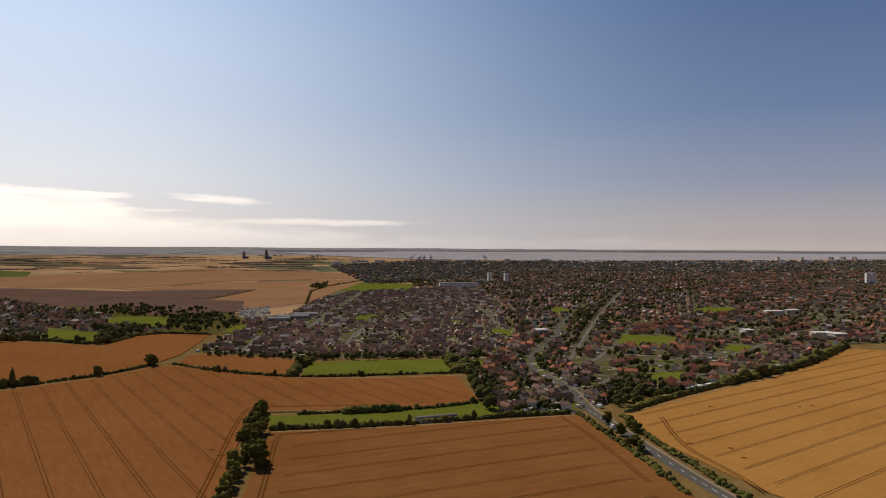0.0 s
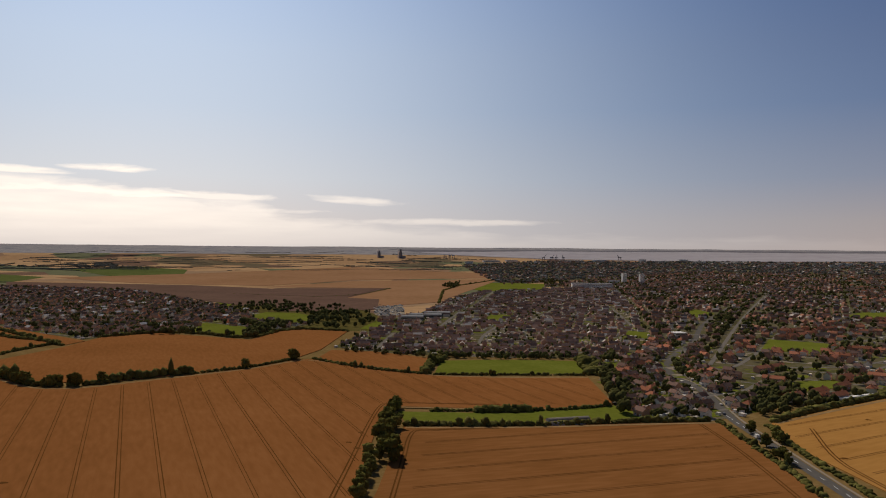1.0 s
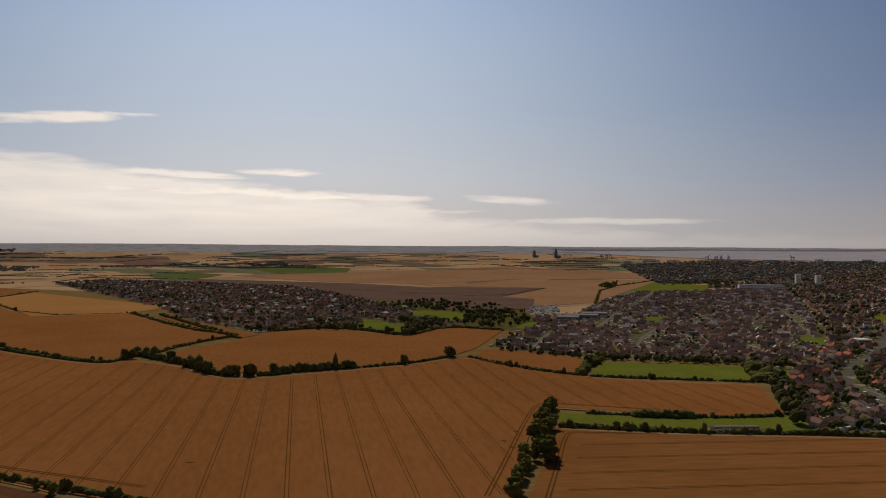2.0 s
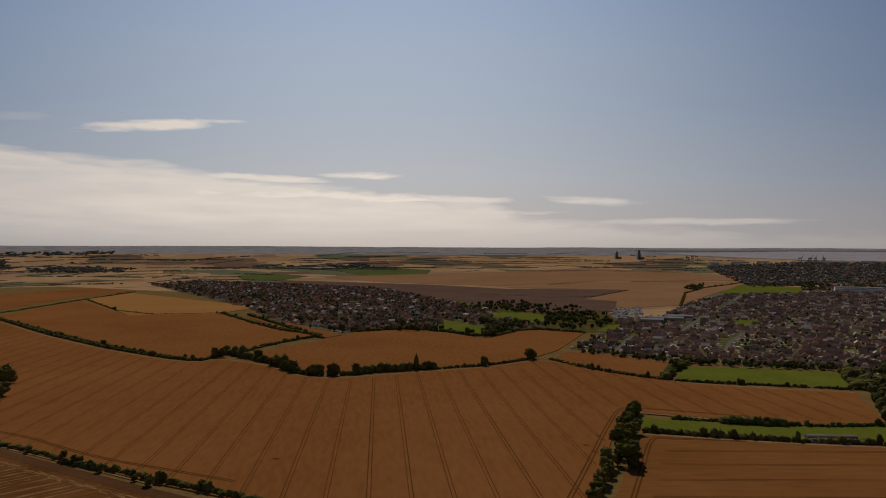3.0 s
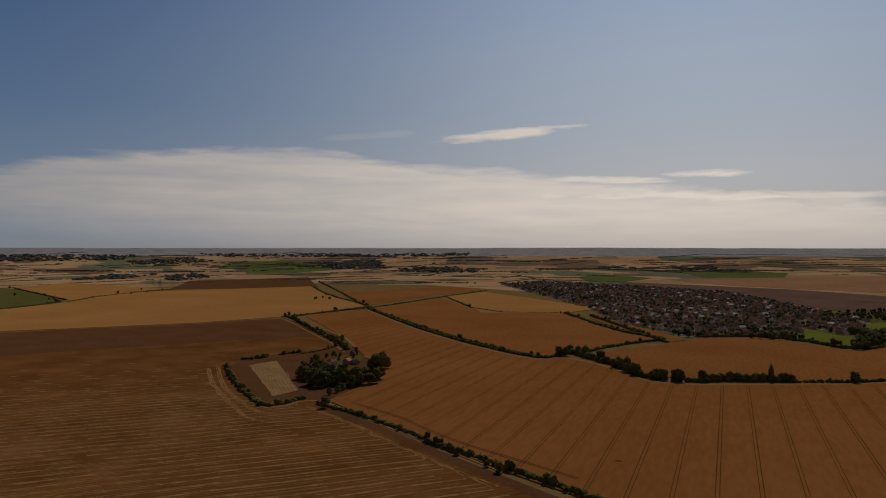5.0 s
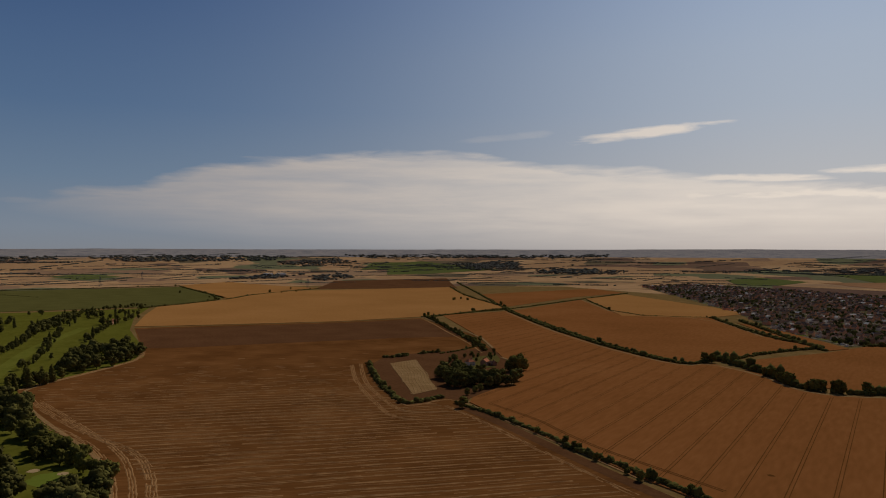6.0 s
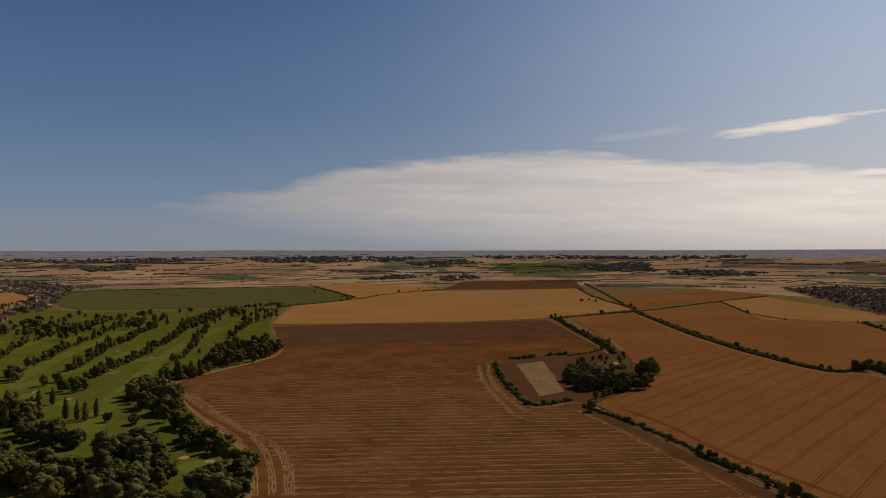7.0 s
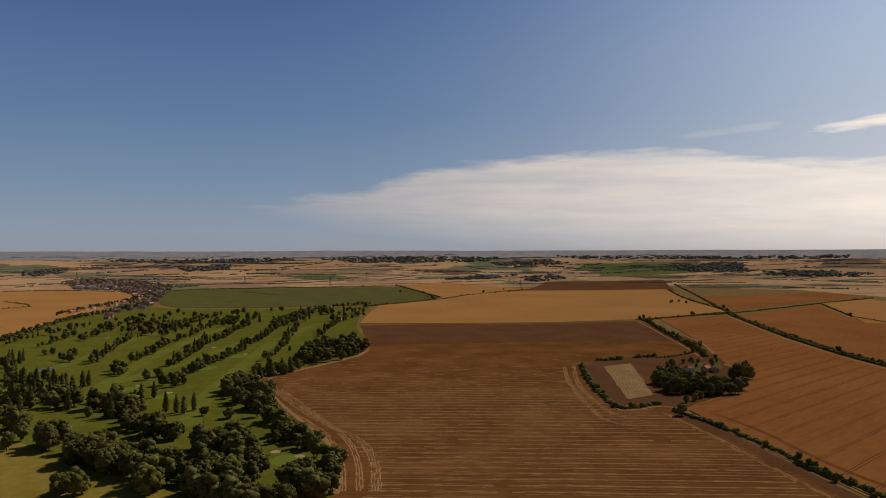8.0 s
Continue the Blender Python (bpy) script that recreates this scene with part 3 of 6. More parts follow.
# straw rows of the harvested field, uneven low ridges
def straw_rows(poly, angle, spacing, phase, holes=(), size=1.0, sparse=0.0, label="uneven pale straw swaths on brown stubble"):
    rng = random.Random(5)
    verts, faces = [], []
    for a, b in clip_lines(poly, angle, spacing, phase, 16):
        n = max(2, int(math.hypot(b[0] - a[0], b[1] - a[1]) / 3.5))
        run = []
        for i in range(n + 1):
            t = i / n
            x, y = a[0] + (b[0] - a[0]) * t, a[1] + (b[1] - a[1]) * t
            wob = noise.noise((x * 0.02, y * 0.02, 0)) * 2.5
            p = (x + wob, y + wob * 0.3)
            gap = noise.noise((x * 0.03, y * 0.06, 3.0)) + rng.uniform(-0.25, 0.25) < -0.62 + sparse or any(inside(p, h) for h in holes)
            far = math.hypot(x, y) > 620 and rng.random() < (math.hypot(x, y) - 620) / 300
            if gap or far:
                if len(run) > 2:
                    straw_ridge(run, verts, faces, rng, size)
                run = []
            else:
                run.append(p)
        if len(run) > 2:
            straw_ridge(run, verts, faces, rng, size)
    tagged(new("straw_rows", mesh_of("straw_rows", verts, faces, STRAW)), label, "straw", kind="stuff")


def straw_ridge(run, verts, faces, rng, size=1.0):
    base = len(verts)
    for i, (x, y) in enumerate(run):
        a, b = run[max(0, i - 1)], run[min(len(run) - 1, i + 1)]
        d = math.hypot(b[0] - a[0], b[1] - a[1]) or 1
        nx, ny = -(b[1] - a[1]) / d, (b[0] - a[0]) / d
        w = rng.uniform(0.45, 1.35) * size
        h = rng.uniform(0.15, 0.4) * size
        for s, z in ((-w, 0.24), (0, 0.25 + h), (w, 0.24)):
            verts.append((x + nx * s, y + ny * s, z))
    for i in range(len(run) - 1):
        a = base + 3 * i
        faces += [(a, a + 3, a + 4, a + 1), (a + 1, a + 4, a + 5, a + 2)]


def straw_ring(path, wide):
    """Broken swaths that follow the field edge, several passes side by side."""
    rng = random.Random(int(abs(path[0][0])))
    verts, faces = [], []
    line = strip_points(smooth_line(path, 2), 3.0)
    for k in range(max(3, int(wide / 0.7))):
        off = (k - wide / 1.8) * 1.5
        run = []
        for i, (x, y) in enumerate(line[:-1]):
            dx, dy = line[i + 1][0] - x, line[i + 1][1] - y
            d = math.hypot(dx, dy) or 1
            p = (x - dy / d * off + rng.uniform(-0.3, 0.3), y + dx / d * off + rng.uniform(-0.3, 0.3))
            if noise.noise((p[0] * 0.08, p[1] * 0.08, k)) + rng.uniform(-0.2, 0.2) < -0.45:
                if len(run) > 2:
                    straw_ridge(run, verts, faces, rng, 0.55)
                run = []
            else:
                run.append(p)
        if len(run) > 2:
            straw_ridge(run, verts, faces, rng, 0.55)
    tagged(new("straw_rows", mesh_of("straw_rows", verts, faces, STRAW)), "broken pale straw swaths along the field edge", "straw", kind="stuff")


PLOUGH_BAND = [(-1233, 119), (-1214, 250), (-1186, 427), (-1194, 573), (-1074, 547), (-925, 524), (-952, 421), (-966, 273), (-976, 146), (-988, 104)]
field("ploughed_field", PLOUGH_BAND, PLOUGH, 0.3, "darker freshly worked band of the brown field")
PLOT_YARD = [(-747, 302), (-797, 341), (-804, 412), (-806, 486), (-734, 479), (-587, 380), (-533, 293), (-550, 285), (-538, 244), (-586, 253)]
straw_rows(STUBBLE_FIELD, 76, 10.6, 0.0, [PLOT_YARD])
straw_rows(STUBBLE_FIELD, 75, 5.3, 2.6, [PLOT_YARD], 0.42, 0.42, "thin scattered straw between the swaths")
for path, wide in (([(-717, -15), (-647, -3), (-546, 24), (-491, 46), (-448, 51), (-377, 44)], 3.0), ([(-686, -5), (-575, 21), (-493, 39), (-439, 41), (-380, 36)], 2.2),
                   ([(-603, -5), (-521, 23), (-462, 30), (-421, 29), (-383, 26)], 4.0), ([(-750, 282), (-653, 249), (-553, 228), (-503, 220), (-487, 234)], 2.4),
                   ([(-754, 293), (-651, 256), (-568, 239), (-512, 233), (-503, 267)], 1.8), ([(-523, 273), (-453, 270), (-391, 263), (-318, 257), (-287, 256)], 2.0),
                   ([(-744, -22), (-779, 4), (-845, 58), (-906, 97), (-1052, 106)], 3.0)):
    straw_ring(path, wide)
ribbon("grass_margin", [(-1045, 105), (-906, 97), (-841, 58), (-775, 4), (-737, -20), (-661, -13), (-574, 5), (-484, 27), (-426, 30), (-381, 24)], 3.2, STRAW_PALE, 0.3, "pale dry grass margin between golf course and stubble", "grass margin")
field("fallow_yard", PLOT_YARD, PLOUGH, 0.3, "bare brown yard ground around the farm", "yard")
PLOT = [(-742, 321), (-756, 358), (-586, 297), (-574, 269)]
field("straw_plot", PLOT, STRAW_PALE, 0.5, "pale rectangular plot of cut straw beside the farm", "field")
verts, faces = [], []
for k, (a, b) in enumerate(clip_lines(PLOT, math.degrees(math.atan2(PLOT[2][1] - PLOT[1][1], PLOT[2][0] - PLOT[1][0])), 3.1, 1.0, 3)):
    run = [(x + noise.noise((x * 0.02, y * 0.02, 1.0)) * 3.0, y + noise.noise((x * 0.02, y * 0.02, 7.0)) * 3.0) for x, y in strip_points([a, b], 3.0)]
    base = len(verts)
    straw_ridge(run, verts, faces, random.Random(k), 0.62 + 0.4 * noise.noise((k * 0.7, 0.0, 0.0)))
    verts[base:] = [(x, y, z + 0.26) for x, y, z in verts[base:]]
tagged(new("straw_rows", mesh_of("straw_rows", verts, faces, STRAW_PALE)), "wavy uneven straw rows on the pale plot", "straw", kind="stuff")
for path in ([(-744, 298), (-652, 267), (-586, 253), (-534, 243), (-534, 256), (-546, 283), (-534, 291)], [(-660, 435), (-672, 454), (-692, 477)], [(-1203, 581), (-1100, 553), (-985, 517), (-902, 494), (-837, 474), (-772, 450)]):
    ribbon("farm_track", path, 2.0, STRAW, 0.32, "pale dusty farm track along a field edge", "track")
ribbon("headland_strip", [(-519, 282), (-469, 280), (-418, 276), (-361, 271), (-310, 267)] + [(-200, 262), (-95, 262)], 9.0, PLOUGH, 0.3, "bare dark earth strip beside the hedge", "track")
ribbon("farm_track", [(-530, 290), (-481, 288), (-431, 284), (-375, 281), (-311, 276)], 1.6, STRAW, 0.34, "narrow dry grass edge along the hedge", "track")

# ---------------------------------------------------------------- foliage
def ico(level):
    bm = bmesh.new()
    bmesh.ops.create_icosphere(bm, subdivisions=level, radius=1.0)
    v = np.array([p.co[:] for p in bm.verts])
    f = np.array([[p.index for p in q.verts] for q in bm.faces])
    bm.free()
    return v, f


ICO = {1: ico(1), 2: ico(2)}


def lobes(centres, radii, level, jitter, seed):
    """Many rough lumps of foliage in one set of vertices and triangles."""
    rng = np.random.default_rng(seed)
    v, f = ICO[level]
    c, r = np.asarray(centres, float), np.asarray(radii, float)
    n = len(c)
    spin = rng.uniform(0, 6.283, n)
    cs, sn = np.cos(spin)[:, None], np.sin(spin)[:, None]
    vx = v[None, :, 0] * cs - v[None, :, 1] * sn
    vy = v[None, :, 0] * sn + v[None, :, 1] * cs
    vz = np.repeat(v[None, :, 2], n, 0)
    k = 1 + rng.uniform(-jitter, jitter, (n, len(v)))
    out = np.stack([vx * k * r[:, :1], vy * k * r[:, 1:2], vz * k * r[:, 2:3]], -1) + c[:, None, :]
    faces = f[None] + (np.arange(n) * len(v))[:, None, None]
    return out.reshape(-1, 3), faces.reshape(-1, 3)


def tri_mesh(name, verts, faces, mat):
    me = bpy.data.meshes.new(name)
    me.vertices.add(len(verts))
    me.vertices.foreach_set("co", np.asarray(verts, np.float32).ravel())
    me.loops.add(len(faces) * 3)
    me.loops.foreach_set("vertex_index", np.asarray(faces, np.int32).ravel())
    me.polygons.add(len(faces))
    me.polygons.foreach_set("loop_start", np.arange(0, len(faces) * 3, 3, dtype=np.int32))
    me.materials.append(mat)
    me.update(calc_edges=True)
    return me


def leaf_flecks(points, size, rng):
    """Small tilted leaf sprays round the given points."""
    n = len(points)
    a, b = rng.normal(size=(n, 3)), rng.normal(size=(n, 3))
    a /= np.linalg.norm(a, axis=1)[:, None]
    b -= a * (a * b).sum(1)[:, None]
    b /= np.linalg.norm(b, axis=1)[:, None]
    s = rng.uniform(0.5, 1.2, (n, 1)) * size
    v = np.stack([points + a * s, points - a * s * 0.5 + b * s * 0.8, points - a * s * 0.5 - b * s * 0.8], 1).reshape(-1, 3)
    return v, np.arange(3 * n).reshape(-1, 3)


def part(name, me, parent, label=""):
    ob = new(name, me)
    ob.parent = parent
    return tagged(ob, label)


def trunk_mesh(height, radius, limbs, seed):
    rng = random.Random(seed)
    verts, faces = [], []

    def tube(p, q, r1, r2):
        d = (q - p).normalized()
        s = d.orthogonal().normalized()
        t = d.cross(s)
        base = len(verts)
        for c, r in ((p, r1), (q, r2)):
            for k in range(6):
                a = k * math.pi / 3
                verts.append(tuple(c + s * r * math.cos(a) + t * r * math.sin(a)))
        for k in range(6):
            faces.append((base + k, base + (k + 1) % 6, base + 6 + (k + 1) % 6, base + 6 + k))
    top = Vector((0, 0, height))
    tube(Vector((0, 0, -0.3)), top, radius, radius * 0.55)
    for k in range(limbs):
        a = 6.283 * k / max(1, limbs) + rng.uniform(-0.4, 0.4)
        q = top + Vector((math.cos(a), math.sin(a), 1.1)) * height * rng.uniform(0.5, 0.9)
        tube(top * rng.uniform(0.75, 0.95), q, radius * 0.4, radius * 0.12)
    return mesh_of("trunk", verts, faces, BARK)


def crown_shape(form, seed, light=False):
    """Crown of unit tree, about 10 m high, of lumps and leaf sprays."""
    rng = np.random.default_rng(seed)
    if form == "column":
        n = 12
        t = np.linspace(0, 1, n)
        wide = 1.5 * np.minimum(1.0, 0.55 + 2.2 * t) * (1 - t ** 2.2) + 0.25
        c = np.stack([rng.normal(0, 0.1, n), rng.normal(0, 0.1, n), 1.0 + 8.3 * t], 1)
        r = np.stack([wide, wide, np.full(n, 1.1)], 1) * rng.uniform(0.8, 1.1, (n, 1))
    elif form == "cone":
        n = 13
        t = np.linspace(0, 1, n)
        wide = 2.5 * (1 - t) + 0.45
        c = np.stack([rng.normal(0, 0.3, n), rng.normal(0, 0.3, n), 1.3 + 8.2 * t], 1)
        r = np.stack([wide, wide, np.full(n, 0.9)], 1) * rng.uniform(0.8, 1.15, (n, 1))
    else:
        n = 14 if form == "broad" else 10
        d = rng.normal(size=(n, 3))
        d /= np.linalg.norm(d, axis=1)[:, None]
        spread = np.array([2.6, 2.6, 3.5]) if form == "broad" else np.array([1.9, 1.9, 2.9])
        mid = 4.9 if form == "broad" else 4.3
        c = d * spread * rng.uniform(0.55, 1.0, (n, 1)) + (0, 0, mid)
        r = rng.uniform(1.05, 1.85, (n, 1)) * np.array([1, 1, 0.95])
    v, f = lobes(c, r, 1 if light else 2, 0.14 if form == "column" else 0.28, seed)
    k, n = (14, 150) if light else (44, 600)
    at = v[rng.integers(0, len(v), k)]
    small = rng.uniform(0.45, 0.95, (k, 1)) * np.array([1, 1, 0.85]) * ({"column": 0.35, "cone": 0.6}.get(form, 1.0))
    sv, sf = lobes(at, small, 1, 0.3, seed + 50)
    f = np.concatenate([f, sf + len(v)])
    v = np.concatenate([v, sv])
    pick = rng.integers(0, len(v), n)
    lv, lf = leaf_flecks(v[pick] + rng.normal(0, 0.24, (n, 3)), 0.42, rng)
    return np.concatenate([v, lv]), np.concatenate([f, lf + len(v)])


SHAPES = {}


def crown_mesh(form, seed):
    return tri_mesh("crown", *crown_shape(form, seed), LEAF)


def scatter(poly, n, rng):
    xs, ys = [p[0] for p in poly], [p[1] for p in poly]
    out = []
    while len(out) < n:
        p = (rng.uniform(min(xs), max(xs)), rng.uniform(min(ys), max(ys)))
        if inside(p, poly):
            out.append(p)
    return out


PROTO, FIRST = {}, {}
TREE_LABELS = {
    "broad": "broad dark green deciduous tree in full leaf", "column": "tall narrow dark cypress with a pointed top",
    "cone": "dark green conifer tapering to a point", "round": "small rounded green tree in full leaf",
}


def build_tree(form, seed):
    ob = new("tree")
    ob.empty_display_size = 1.0
    tagged(ob, TREE_LABELS[form], "tree")
    part("trunk", trunk_mesh(2.6 if form == "broad" else 1.6, 0.34, 3 if form == "broad" else 0, seed), ob, "rough brown bark trunk")
    part("crown", crown_mesh(form, seed), ob)
    return ob


def put(key, builder, m, group=""):
    """First use keeps the built thing, later ones copy it."""
    if key not in PROTO:
        PROTO[key], FIRST[key] = builder(), m
        return tagged(PROTO[key], group=group)
    return tagged(copy_thing(PROTO[key], m), group=group)


tree_rng = random.Random(11)


def tree(x, y, height, form="broad", group="", lift=0.0):
    seed = tree_rng.randrange({"broad": 5, "column": 3, "cone": 2, "round": 4}[form])
    s = height / 10.0
    w = s * tree_rng.uniform(0.85, 1.15)
    m = Matrix.LocRotScale((x, y, ground_z(x, y) + lift), Euler((0, 0, tree_rng.uniform(0, 6.28))), (w, w, s))
    return put((form, seed), lambda: build_tree(form, seed * 7 + len(form)), m, group)


def tree_row(pts, spacing, height, forms, group, jitter=2.0, spread=0.25):
    """Trees along a line, uneven in place and size."""
    for x, y in strip_points(pts, spacing):
        tree(x + tree_rng.uniform(-jitter, jitter), y + tree_rng.uniform(-jitter, jitter), height * tree_rng.uniform(1 - spread, 1 + spread), tree_rng.choice(forms), group)


def tree_patch(poly, count, height, forms, group, spread=0.25):
    lo = [min(p[i] for p in poly) for i in (0, 1)]
    hi = [max(p[i] for p in poly) for i in (0, 1)]
    made, tries = 0, 0
    while made < count and tries < count * 60:
        tries += 1
        p = (tree_rng.uniform(lo[0], hi[0]), tree_rng.uniform(lo[1], hi[1]))
        if inside(p, poly):
            tree(*p, height * tree_rng.uniform(1 - spread, 1 + spread), tree_rng.choice(forms), group)
            made += 1


def grove(poly, count, height, forms, label, spread=0.25, light=False):
    """A wood whose trees run together: crowns and stems in one mesh."""
    grove_at(scatter(poly, count, tree_rng), height, forms, label, spread, light)


def grove_row(pts, spacing, height, forms, label, jitter=3.0, spread=0.3, light=False):
    grove_at([(x + tree_rng.uniform(-jitter, jitter), y + tree_rng.uniform(-jitter, jitter)) for x, y in strip_points(pts, spacing)], height, forms, label, spread, light)


def grove_at(points, height, forms, label, spread, light=False):
    vs, fs, base = [], [], 0
    for x, y in points:
        form = tree_rng.choice(forms)
        seed = tree_rng.randrange(4)
        key = ("shape", form, seed, light)
        if key not in SHAPES:
            SHAPES[key] = crown_shape(form, seed * 5 + 3, light)
        v, f = SHAPES[key]
        s = height * tree_rng.uniform(1 - spread, 1 + spread) / 10
        a = tree_rng.uniform(0, 6.28)
        w = s * tree_rng.uniform(0.9, 1.2)
        out = np.stack([(v[:, 0] * math.cos(a) - v[:, 1] * math.sin(a)) * w + x, (v[:, 0] * math.sin(a) + v[:, 1] * math.cos(a)) * w + y, v[:, 2] * s + ground_z(x, y)], 1)
        stem = np.array([(x - 0.3, y - 0.3, 0), (x + 0.3, y - 0.3, 0), (x, y + 0.35, 0), (x, y, 5 * s)]) + (0, 0, ground_z(x, y))
        vs += [out, stem]
        fs += [f + base, np.array([(0, 1, 3), (1, 2, 3), (2, 0, 3)]) + base + len(v)]
        base += len(v) + 4
    tagged(new("wood", tri_mesh("wood", np.concatenate(vs), np.concatenate(fs), LEAF2)), label, "wood", kind="stuff")


hedge_rng = np.random.default_rng(4)


def hedge(pts, height, width, label="ragged dark green field hedge", step=2.0, gaps=0.06, level=1, bushes=0.08):
    line = strip_points(smooth_line(pts, 1), step)
    c, r = [], []
    for x, y in line:
        if hedge_rng.random() < gaps:
            continue
        h = height * hedge_rng.uniform(0.55, 1.15) * (hedge_rng.uniform(1.4, 2.1) if hedge_rng.random() < bushes else 1)
        px, py = x + hedge_rng.normal(0, width * 0.2), y + hedge_rng.normal(0, width * 0.2)
        z = ground_z(px, py)
        c.append((px, py, z + h * 0.45))
        r.append((width * hedge_rng.uniform(0.45, 0.8), width * hedge_rng.uniform(0.45, 0.8), h * 0.58))
    near = min(math.hypot(x, y) for x, y in line) < 620
    v, f = lobes(c, r, 2 if near else level, 0.34 if near else 0.24, len(line))
    if near:
        n = 5 * len(c)
        lv, lf = leaf_flecks(v[hedge_rng.integers(0, len(v), n)] + hedge_rng.normal(0, 0.2, (n, 3)), 0.5, hedge_rng)
        v, f = np.concatenate([v, lv]), np.concatenate([f, lf + len(v)])
    ob = new("hedge", tri_mesh("hedge", v, f, LEAF2))
    return tagged(ob, label, "hedge", kind="stuff")


HEDGES = [
    ([(-1229, 602), (-1122, 571), (-1003, 534), (-911, 506), (-844, 485), (-787, 464)], 3.2, 4.5), ([(-787, 403), (-797, 433), (-826, 474)], 2.0, 3.0),
    ([(-275, 281), (-180, 279), (-85, 280)], 2.8, 3.2),
    ([(-1289, 807), (-961, 680), (-766, 620), (-644, 595), (-593, 594), (-600, 634)], 3.2, 4.5), ([(-606, 653), (-521, 623), (-455, 583)], 6.5, 7.0),
    ([(-455, 583), (-420, 586), (-399, 609)], 4.5, 5.0), ([(-403, 614), (-356, 670)], 8.0, 6.5), ([(-354, 667), (-315, 715), (-294, 780)], 3.0, 3.5),
    ([(-273, 781), (-227, 746), (-184, 725), (-150, 713), (-130, 712)], 3.2, 4.0), ([(-130, 712), (-70, 723), (12, 741)], 2.6, 3.5),
    ([(-141, 717), (-145, 772), (-141, 811)], 6.0, 8.0), ([(16, 745), (12, 790), (6, 838)], 6.5, 9.0), ([(24, 742), (21, 790), (14, 838)], 5.0, 9.0), ([(-111, 504), (-61, 514), (-20, 523), (40, 548), (92, 560)], 3.4, 4.0), ([(-103, 553), (-73, 560)], 2.2, 3.0),
    ([(-33, 569), (0, 581), (30, 602)], 2.6, 3.0),
    ([(-525, 283), (-471, 289), (-416, 287), (-381, 283)], 2.4, 3.0), ([(-378, 281), (-338, 283), (-305, 281), (-273, 281)], 2.8, 3.2),
    ([(-2421, 1309), (-1910, 1091), (-1274, 802), (-964, 693), (-800, 639), (-649, 600), (-603, 601)], 2.8, 4.0), ([(-1225, 614), (-1283, 733), (-1300, 813), (-1498, 1152), (-1642, 1420)], 2.2, 3.0),
    ([(-1475, 1149), (-1097, 936), (-986, 1042)], 2.0, 2.6), ([(-986, 1042), (-736, 880), (-620, 844)], 4.0, 5.0), ([(-595, 648), (-619, 742), (-620, 844)], 3.4, 4.0),
    ([(-923, 1042), (-769, 935), (-602, 822)], 4.0, 5.0),
    ([(136, 566), (171, 609), (206, 641), (249, 683)], 3.6, 5.0), ([(249, 683), (338, 764), (383, 808), (507, 964)], 6.5, 8.0),
    ([(99, 561), (104, 525), (109, 486), (115, 446), (121, 376)], 2.6, 3.4), ([(131, 553), (132, 491), (140, 431), (148, 371)], 2.4, 3.4),
    ([(-752, 301), (-657, 270), (-593, 256), (-544, 245), (-542, 259), (-552, 284)], 2.8, 4.0), ([(-785, 334), (-786, 361)], 4.0, 5.0), ([(-795, 380), (-800, 408)], 2.6, 3.5),
    ([(-2565, 380), (-1898, 389), (-1757, 285), (-1664, 168)], 3.0, 4.5), ([(-2224, -348), (-2534, -333), (-2558, -1), (-2601, 385)], 3.0, 4.0), ([(-2346, -124), (-2142, -17)], 1.5, 2.5),
    ([(-1138, -375), (-1273, -371), (-1514, -390), (-1603, -370)], 3.0, 5.0), ([(-2533, -834), (-2566, -679), (-2469, -504)], 2.6, 4.0), ([(-1766, -582), (-1841, -536), (-2026, -668)], 2.0, 3.0),
    ([(-1876, 385), (-2046, 495), (-2257, 739)], 2.0, 4.0), ([(-2160, 1143), (-1743, 965), (-1345, 844)], 2.6, 4.0), ([(-1232, 595), (-1269, 702), (-1333, 836)], 2.2, 3.0),
    ([(-604, 904), (-572, 963), (-516, 983), (-412, 930), (-412, 1063), (-318, 1052)], 4.0, 6.0),
    ([(-290, 1631), (-387, 2268), (-287, 2850)], 3.0, 4.5), ([(-844, 1809), (-530, 1740), (-533, 2184)], 1.6, 3.0),
]
for pts, h, w in HEDGES:
    hedge(pts, h, w)
hedge([(-70, 558), (-53, 562), (-34, 569)], 4.6, 5.5, "tall dense trimmed dark hedge above the paddock", 1.6, 0.0, 1, 0.0)

# ---------------------------------------------------------------- trees in the fields
HEDGE_TREES = "trees along the field hedges"
tree_row([(-130, 557), (-127, 525), (-122, 497)], 5, 10.5, ["broad", "round"], "thick tree belt between two wheat fields")
tree_row([(-118, 493), (-116, 463), (-108, 438), (-101, 419)], 5.5, 12, ["broad"], "thick tree belt between two wheat fields", 3.0)
tree_row([(-110, 419), (-108, 395), (-104, 376), (-100, 352)], 7, 10.5, ["broad", "round"], "thick tree belt between two wheat fields", 2.5)
for p in [(-295, 786), (127, 514), (126, 506), (119, 456), (116, 496), (114, 529), (116, 463)]:
    tree(*p, tree_rng.uniform(8, 11), "broad", HEDGE_TREES)
for p in [(-593, 628), (-598, 624), (-506, 605), (-477, 591), (-469, 589), (-435, 582), (-423, 591), (-416, 588), (-404, 606), (-411, 616), (-292, 772), (-292, 781), (-318, 709), (-440, 580), (-430, 584), (-462, 585), (-484, 598), (-498, 606), (-300, 785)]:
    tree(*p, tree_rng.uniform(11, 16), "round", HEDGE_TREES)
